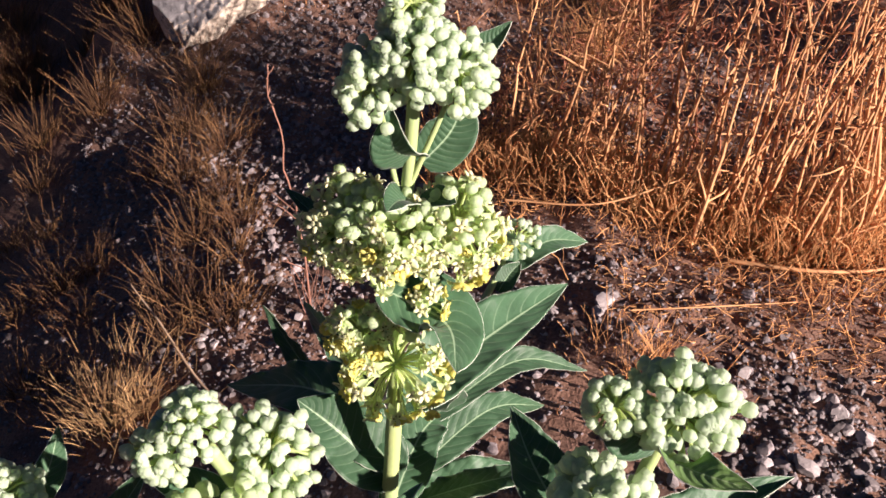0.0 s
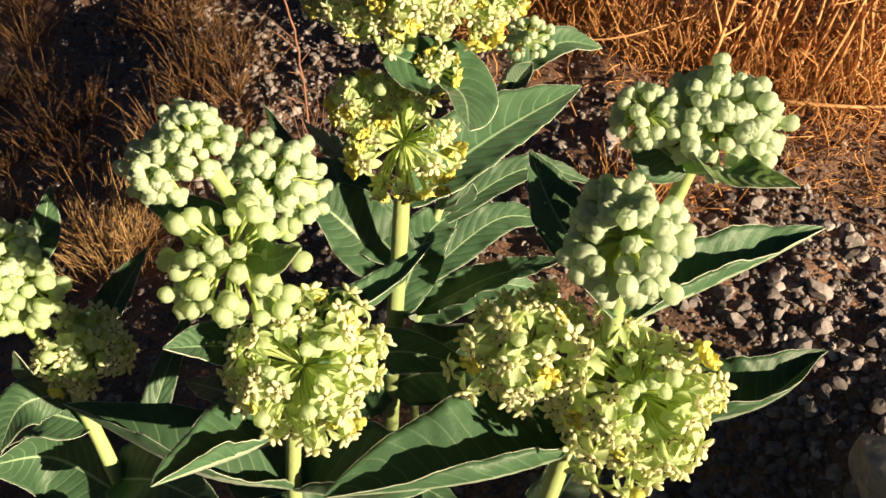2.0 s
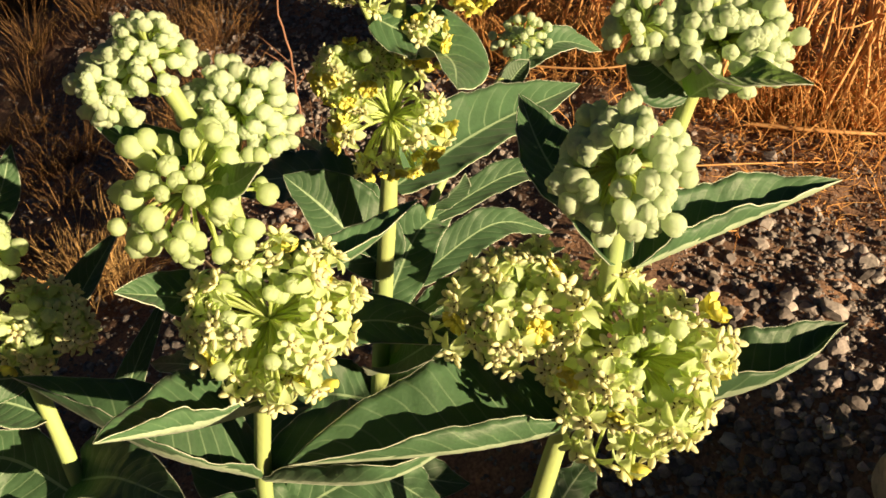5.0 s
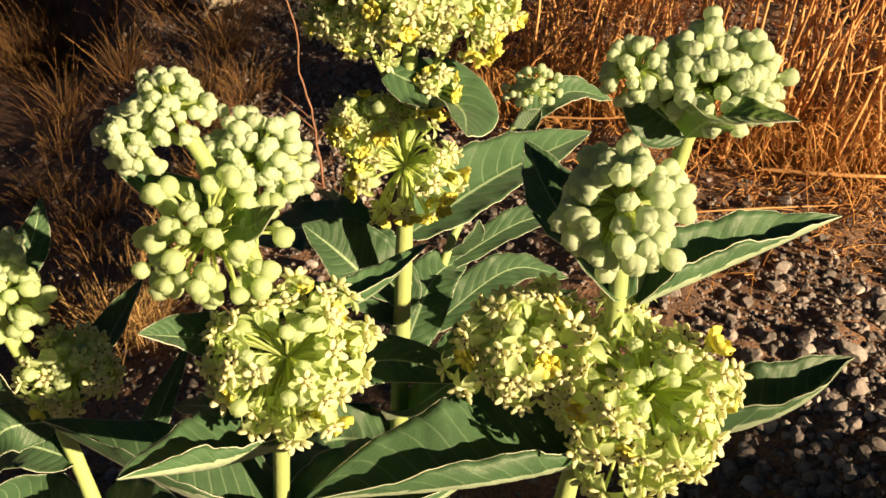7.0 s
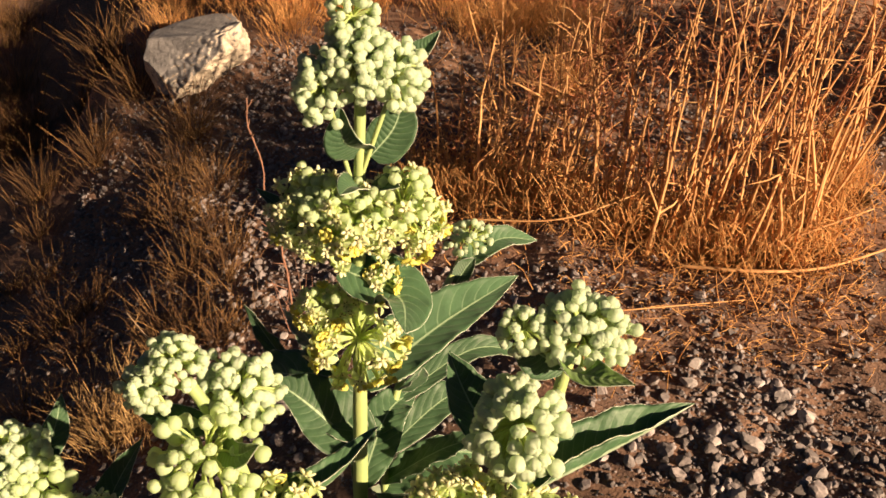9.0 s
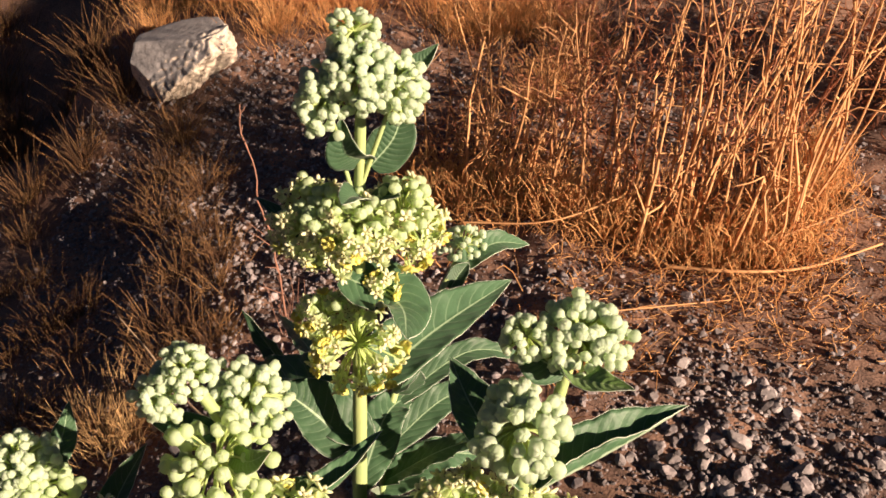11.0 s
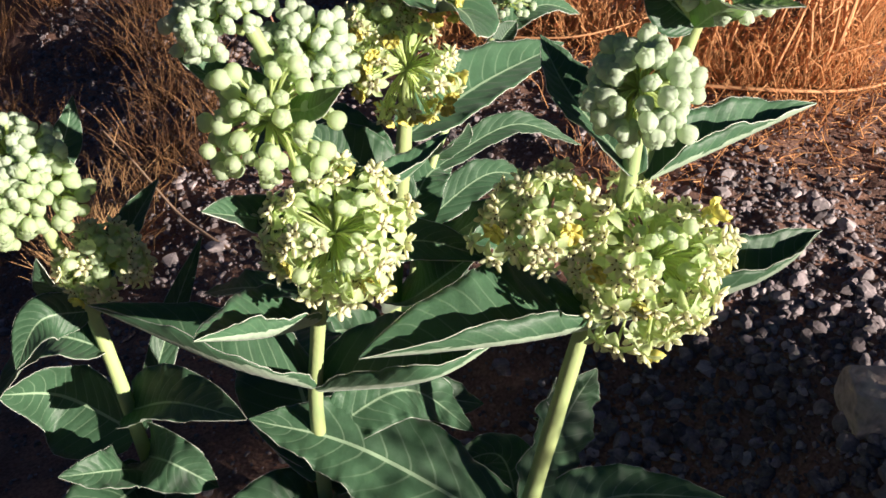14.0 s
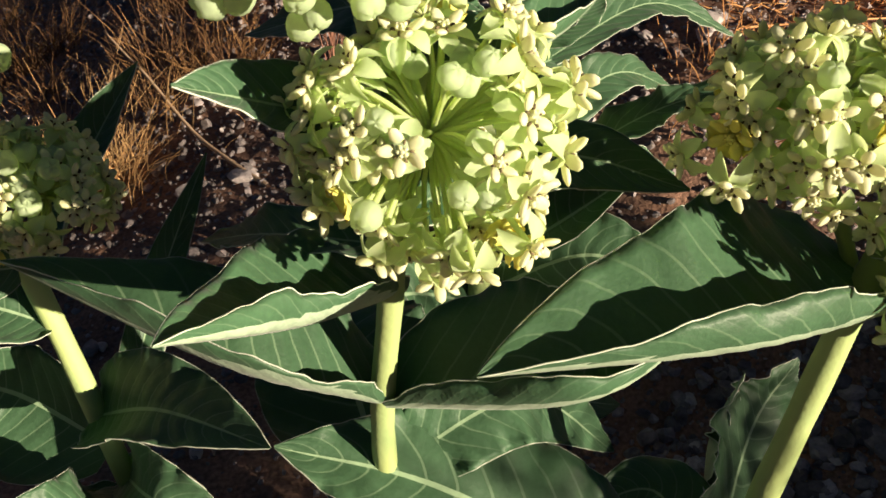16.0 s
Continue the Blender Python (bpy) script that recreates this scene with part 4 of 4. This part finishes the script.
for pts, rad in (([(0.44, 1.075, 0.02), (0.55, 1.035, 0.03), (0.66, 1.05, 0.02), (0.80, 1.10, 0.02)], 0.0032), ([(0.58, 1.10, 0.03), (0.68, 1.12, 0.05), (0.78, 1.17, 0.045)], 0.0020),
                 ([(0.12, 1.20, 0.05), (0.26, 1.17, 0.06), (0.40, 1.22, 0.07)], 0.0018), ([(0.28, 0.98, 0.012), (0.40, 0.975, 0.02), (0.52, 0.99, 0.012)], 0.0013)):
    s = Shape()
    line = bezier(pts, 12)
    s.tube(line, [rad * (1 - 0.4 * i / 12) for i in range(13)], 6)
    tagged(put(new("fallen_stalk", s.mesh("fallen_stalk", [WEED], True, pts[0])), pts[0]), "fallen dry straw-coloured stalk lying on litter", "dry stalk", "fallen stalks")

# ---- dry grass ----
def tuft(x, y, blades, height, spread, seed, mat=SHADED_GRASS):
    r = random.Random(seed)
    s, z0 = Shape(), ground_z(x, y)
    fine = 1.0 if mat is STRAW else 0.84
    for _ in range(int(blades / fine ** 2)):
        q, o = r.uniform(0, 6.283), abs(r.gauss(0, spread))
        bx, by = x + o * math.cos(q) * 0.8, y + o * math.sin(q) * 0.8
        q += r.gauss(0, 0.8)
        tip, long = r.uniform(0.02, 0.75), r.random() < 0.3
        d = Vector((math.cos(q) * tip + 0.06, math.sin(q) * tip, 1)).normalized()
        p, h = Vector((bx, by, ground_z(bx, by) - 0.004)), height * (r.uniform(0.75, 1.2) if long else r.uniform(0.15, 0.75))
        pts = [p.copy()]
        for i in range(4):
            p = p + d * (h / 4)
            d = (d + Vector((math.cos(q) * 0.10 + r.gauss(0, 0.10), math.sin(q) * 0.10 + r.gauss(0, 0.10), -0.06))).normalized()
            pts.append(p.copy())
        w = r.uniform(0.5, 1.25) * fine
        s.tube(pts, [0.0007 * w, 0.0007 * w, 0.0006 * w, 0.0005 * w, 0.0002], 3, 0, False)
    return tagged(put(new("grass_tuft", s.mesh("grass_tuft", [mat], True, (x, y, z0))), (x, y, z0)), "dry golden-brown bunch grass tuft on dark soil", "grass tuft", "grass tufts", "stuff")


rg = random.Random(5)
k = 100
for x, y, b, h in ((-0.933, 1.975, 200, 0.187), (-0.764, 1.974, 209, 0.199), (-1.09, 2.264, 157, 0.125), (-1.045, 2.301, 186, 0.167), (-0.758, 2.225, 233, 0.233), (-0.662, 2.101, 212, 0.203),
                   (-0.897, 2.317, 198, 0.183), (-0.498, 1.914, 223, 0.219), (-0.531, 1.806, 172, 0.146), (-0.422, 1.7, 187, 0.168), (-0.489, 1.606, 163, 0.134), (-0.4, 1.502, 168, 0.14),
                   (-0.423, 1.386, 172, 0.147), (-0.339, 1.401, 144, 0.106), (-0.333, 1.298, 131, 0.088), (-0.578, 1.671, 135, 0.093), (-0.87, 1.772, 142, 0.104), (-0.785, 1.565, 135, 0.094),
                   (-0.682, 1.36, 169, 0.142), (-0.629, 1.372, 148, 0.112), (-0.754, 1.309, 129, 0.085), (-0.611, 1.24, 116, 0.066), (-0.468, 0.95, 179, 0.157), (-0.427, 0.96, 155, 0.122),
                   (-0.515, 0.987, 134, 0.092), (-0.44, 1.219, 140, 0.1), (-0.38, 1.168, 137, 0.096), (-0.324, 1.12, 126, 0.081), (-0.414, 1.099, 119, 0.07), (-0.671, 1.084, 132, 0.089),
                   (-0.605, 1.063, 112, 0.061), (-0.859, 1.559, 137, 0.096), (-0.289, 1.134, 118, 0.069)):
    # Tufts nearest take the sunlit colour, the others the one darkened for shade.
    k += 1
    tuft(x, y, int(b * 0.6), h * (1.05 if y < 1.3 else 0.74), 0.046, k, LIT_GRASS if y < 1.0 else SHADED_GRASS)
for x, y, b, h in ((0.255, 0.86, 70, 0.075), (0.30, 0.90, 60, 0.07), (0.22, 0.93, 40, 0.05), (-0.34, 2.42, 260, 0.12), (-0.22, 2.38, 260, 0.13), (-0.08, 2.36, 240, 0.13), (0.06, 2.34, 220, 0.14), (0.20, 2.25, 200, 0.14), (-0.50, 2.52, 240, 0.13), (-0.66, 2.50, 200, 0.13),
                   (-0.28, 2.52, 260, 0.14), (-0.10, 2.50, 260, 0.15), (0.12, 2.48, 240, 0.15), (0.30, 2.45, 220, 0.15), (-0.42, 2.62, 240, 0.15)):
    k += 1
    tuft(x, y, b, h, 0.05, k, STRAW)

for i in range(34):
    k += 1
    tuft(rg.uniform(-0.62, 0.55), rg.uniform(2.28, 2.95), 220, rg.uniform(0.10, 0.15), 0.07, k, STRAW)
for i in range(18):
    k += 1
    tuft(rg.uniform(-0.42, -0.05), rg.uniform(2.10, 2.34), 170, rg.uniform(0.07, 0.12), 0.06, k, STRAW)
for i in range(16):
    k += 1
    tuft(rg.uniform(0.05, 0.50), rg.uniform(1.75, 2.25), 170, rg.uniform(0.08, 0.14), 0.06, k, STRAW)
# Far-left tufts keep the colour darkened for the slope's shade.
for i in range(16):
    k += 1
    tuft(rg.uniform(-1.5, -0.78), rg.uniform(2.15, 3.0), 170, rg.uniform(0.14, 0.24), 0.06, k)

# ---- twigs and a seed head ----
s = Shape()
tz = ground_z(-0.183, 1.105)
main = bezier([(-0.183, 1.105, tz - 0.005), (-0.184, 1.10, 0.05), (-0.186, 1.10, 0.115), (-0.196, 1.10, 0.175), (-0.193, 1.10, 0.235), (-0.203, 1.10, 0.285), (-0.199, 1.10, 0.335)], 20)
main = [p + Vector((rg.gauss(0, 0.0011), rg.gauss(0, 0.0011), 0)) for p in main]
s.tube(main, [0.0020 - 0.0011 * i / 20 for i in range(21)], 6)
twig = root("dry_twig", main[0], "thin upright reddish dead twig in gravel", "twig")
part("twig_stem", s.mesh("twig_stem", [TWIG], True, main[0]), twig, main[0])
for i in (2, 3, 4, 5, 6, 8, 11, 13, 15, 16, 17, 18, 19):
    reach = 0.05 if i < 7 else 0.012
    e = main[i] + Vector((rg.gauss(-0.2, 0.6), rg.gauss(0, 0.5), rg.uniform(0.2, 1.0))) * reach
    s = Shape()
    s.tube([main[i], (main[i] + e) / 2 + Vector((rg.gauss(0, 0.1), 0, 0.1)) * reach, e], [0.0010, 0.0009, 0.0004], 4)
    part("twiglet", s.mesh("twiglet", [TWIG], True, main[i]), twig, main[i])
for i in range(16):
    p = Vector((-0.183 + rg.gauss(0, 0.012), 1.105 + rg.gauss(0, 0.012), tz - 0.003))
    e = p + Vector((rg.gauss(0, 0.02), rg.gauss(0, 0.02), rg.uniform(0.05, 0.13)))
    s = Shape()
    s.tube([p, (p + e) / 2 + Vector((rg.gauss(0, 0.006), 0, 0)), e], [0.0009, 0.0008, 0.0004], 3, 0, False)
    part("twiglet", s.mesh("twiglet", [TWIG], True, p), twig, p)
s = Shape()
bent = bezier([(-0.245, 0.870, ground_z(-0.245, 0.870) + 0.002), (-0.292, 0.920, -0.098), (-0.343, 0.985, -0.102), (-0.410, 1.080, -0.084), (-0.440, 1.120, -0.080), (-0.475, 1.163, -0.068)], 20)
s.tube(bent, [0.0030 - 0.0017 * i / 20 for i in range(21)], 6)
tagged(put(new("dry_twig", s.mesh("dry_twig", [PALE_TWIG], True, bent[0])), bent[0]), "bent pale dry twig leaning over the soil", "twig")
s = Shape()
c = Vector((0.79, 1.235, ground_z(0.79, 1.235) + 0.018))
for i in range(260):
    d = Vector((rg.gauss(0, 1), rg.gauss(0, 1), rg.gauss(0, 1))).normalized()
    s.tube([c + d * 0.004, c + d * 0.020 * rg.uniform(0.7, 1.1)], [0.0006, 0.0004], 3, 0, False)
tagged(put(new("seed_head", s.mesh("seed_head", [SHADED_GRASS], True, c)), c), "round fuzzy dry seed head lying on gravel", "seed head")

# ---- gravel ----
rs = random.Random(21)
def stone_cuts(r):
    return [(r.gauss(0, 1), r.gauss(0, 1), r.gauss(0, 1), r.uniform(0.45, 0.75)) for _ in range(7)]


STONES = [rock_mesh("stone", STONE, 20 + i, (0.5, rs.uniform(0.36, 0.5), rs.uniform(0.24, 0.38)), 2, 0.45, True, stone_cuts(rs)) for i in range(14)]


def coarse(x, y):
    return math.exp(-(((x - 0.33) / 0.26) ** 4 + ((y - 0.48) / 0.21) ** 4))


def dense(x, y):
    bank = math.exp(-(((x - 0.46 - 0.35 * (0.74 - y)) / 0.16) ** 2 + ((y - 0.72) / 0.16) ** 2))
    slope = 0.36 * smooth(0.0, 0.2, -x + 0.15) * (1 - 0.6 * smooth(0.35, 0.6, -x)) * smooth(0.6, 0.9, y)
    back_bank = 0.4 * math.exp(-(((x - 0.22) / 0.16) ** 2 + ((y - 1.05) / 0.10) ** 2))
    return min(1, bank + slope + back_bank + 0.7 * coarse(x, y) + 0.05)


count = 0
while count < 300:
    x, y = (rs.uniform(-0.45, 0.75), rs.uniform(0.38, 1.25)) if count % 3 else (rs.uniform(0.10, 0.60), rs.uniform(0.30, 0.66))
    if rs.random() > dense(x, y):
        continue
    size = min(0.034, 0.009 + 0.005 * coarse(x, y) + rs.expovariate(1 / 0.005))
    m = pose(x, y, ground_z(x, y) + size * 0.10, rs.uniform(-25, 25), rs.uniform(-25, 25), rs.uniform(0, 360)) @ Matrix.Diagonal((size, size, size, 1))
    part("stone", rs.choice(STONES), ground, m)
    count += 1
for x, y, size in ((0.437, 0.712, 0.036), (0.392, 0.722, 0.026), (0.25, 1.01, 0.034), (0.235, 0.99, 0.026), (0.50, 0.79, 0.03), (-0.272, 0.89, 0.036), (-0.20, 1.02, 0.022), (-0.33, 1.06, 0.020)):
    part("stone", STONES[count % 14], ground, pose(x, y, ground_z(x, y) + size * 0.15, 10, -12, count * 40) @ Matrix.Diagonal((size, size, size, 1)))
    count += 1

def pebble(r, sub):
    me = rock_mesh("pebble", GRAVEL, r.randint(1, 90), (0.5, 0.5 * r.uniform(0.7, 0.95), 0.5 * r.uniform(0.5, 0.8)), sub, 0.5, True, stone_cuts(r))
    got = (np.array([v.co for v in me.vertices]), [tuple(p.vertices) for p in me.polygons])
    bpy.data.meshes.remove(me)
    return got


small_ones, large_ones = [pebble(rs, 1) for _ in range(24)], [pebble(rs, 2) for _ in range(12)]
verts, faces = [], []
for i in range(120000):
    if i % 4:
        x, y = rs.uniform(-0.8, 0.95), rs.uniform(0.25, 2.1)
    else:
        x, y = rs.gauss(0.1, 1.1), rs.gauss(1.2, 1.1)
    if rs.random() > 0.10 + dense(x, y):
        continue
    size = min(0.026, 0.0030 + 0.0020 * smooth(1.0, 1.6, y) + rs.expovariate(1 / (0.0032 + 0.0022 * coarse(x, y))))
    turned = np.array(Euler((rs.uniform(-0.5, 0.5), rs.uniform(-0.5, 0.5), rs.uniform(0, 6.28))).to_matrix())
    z = ground_z(x, y) + size * 0.10
    pv, pf = rs.choice(large_ones if size > 0.011 else small_ones)
    n0 = len(verts)
    verts += ((pv * size) @ turned.T + (x, y, z)).tolist()
    faces += [tuple(n0 + q for q in f) for f in pf]
me = bpy.data.meshes.new("gravel")
me.from_pydata(verts, [], faces)
me.materials.append(GRAVEL)
tagged(put(new("gravel", me), (0, 0, 0)), "small grey and tan gravel strewn over soil", "gravel", kind="stuff")
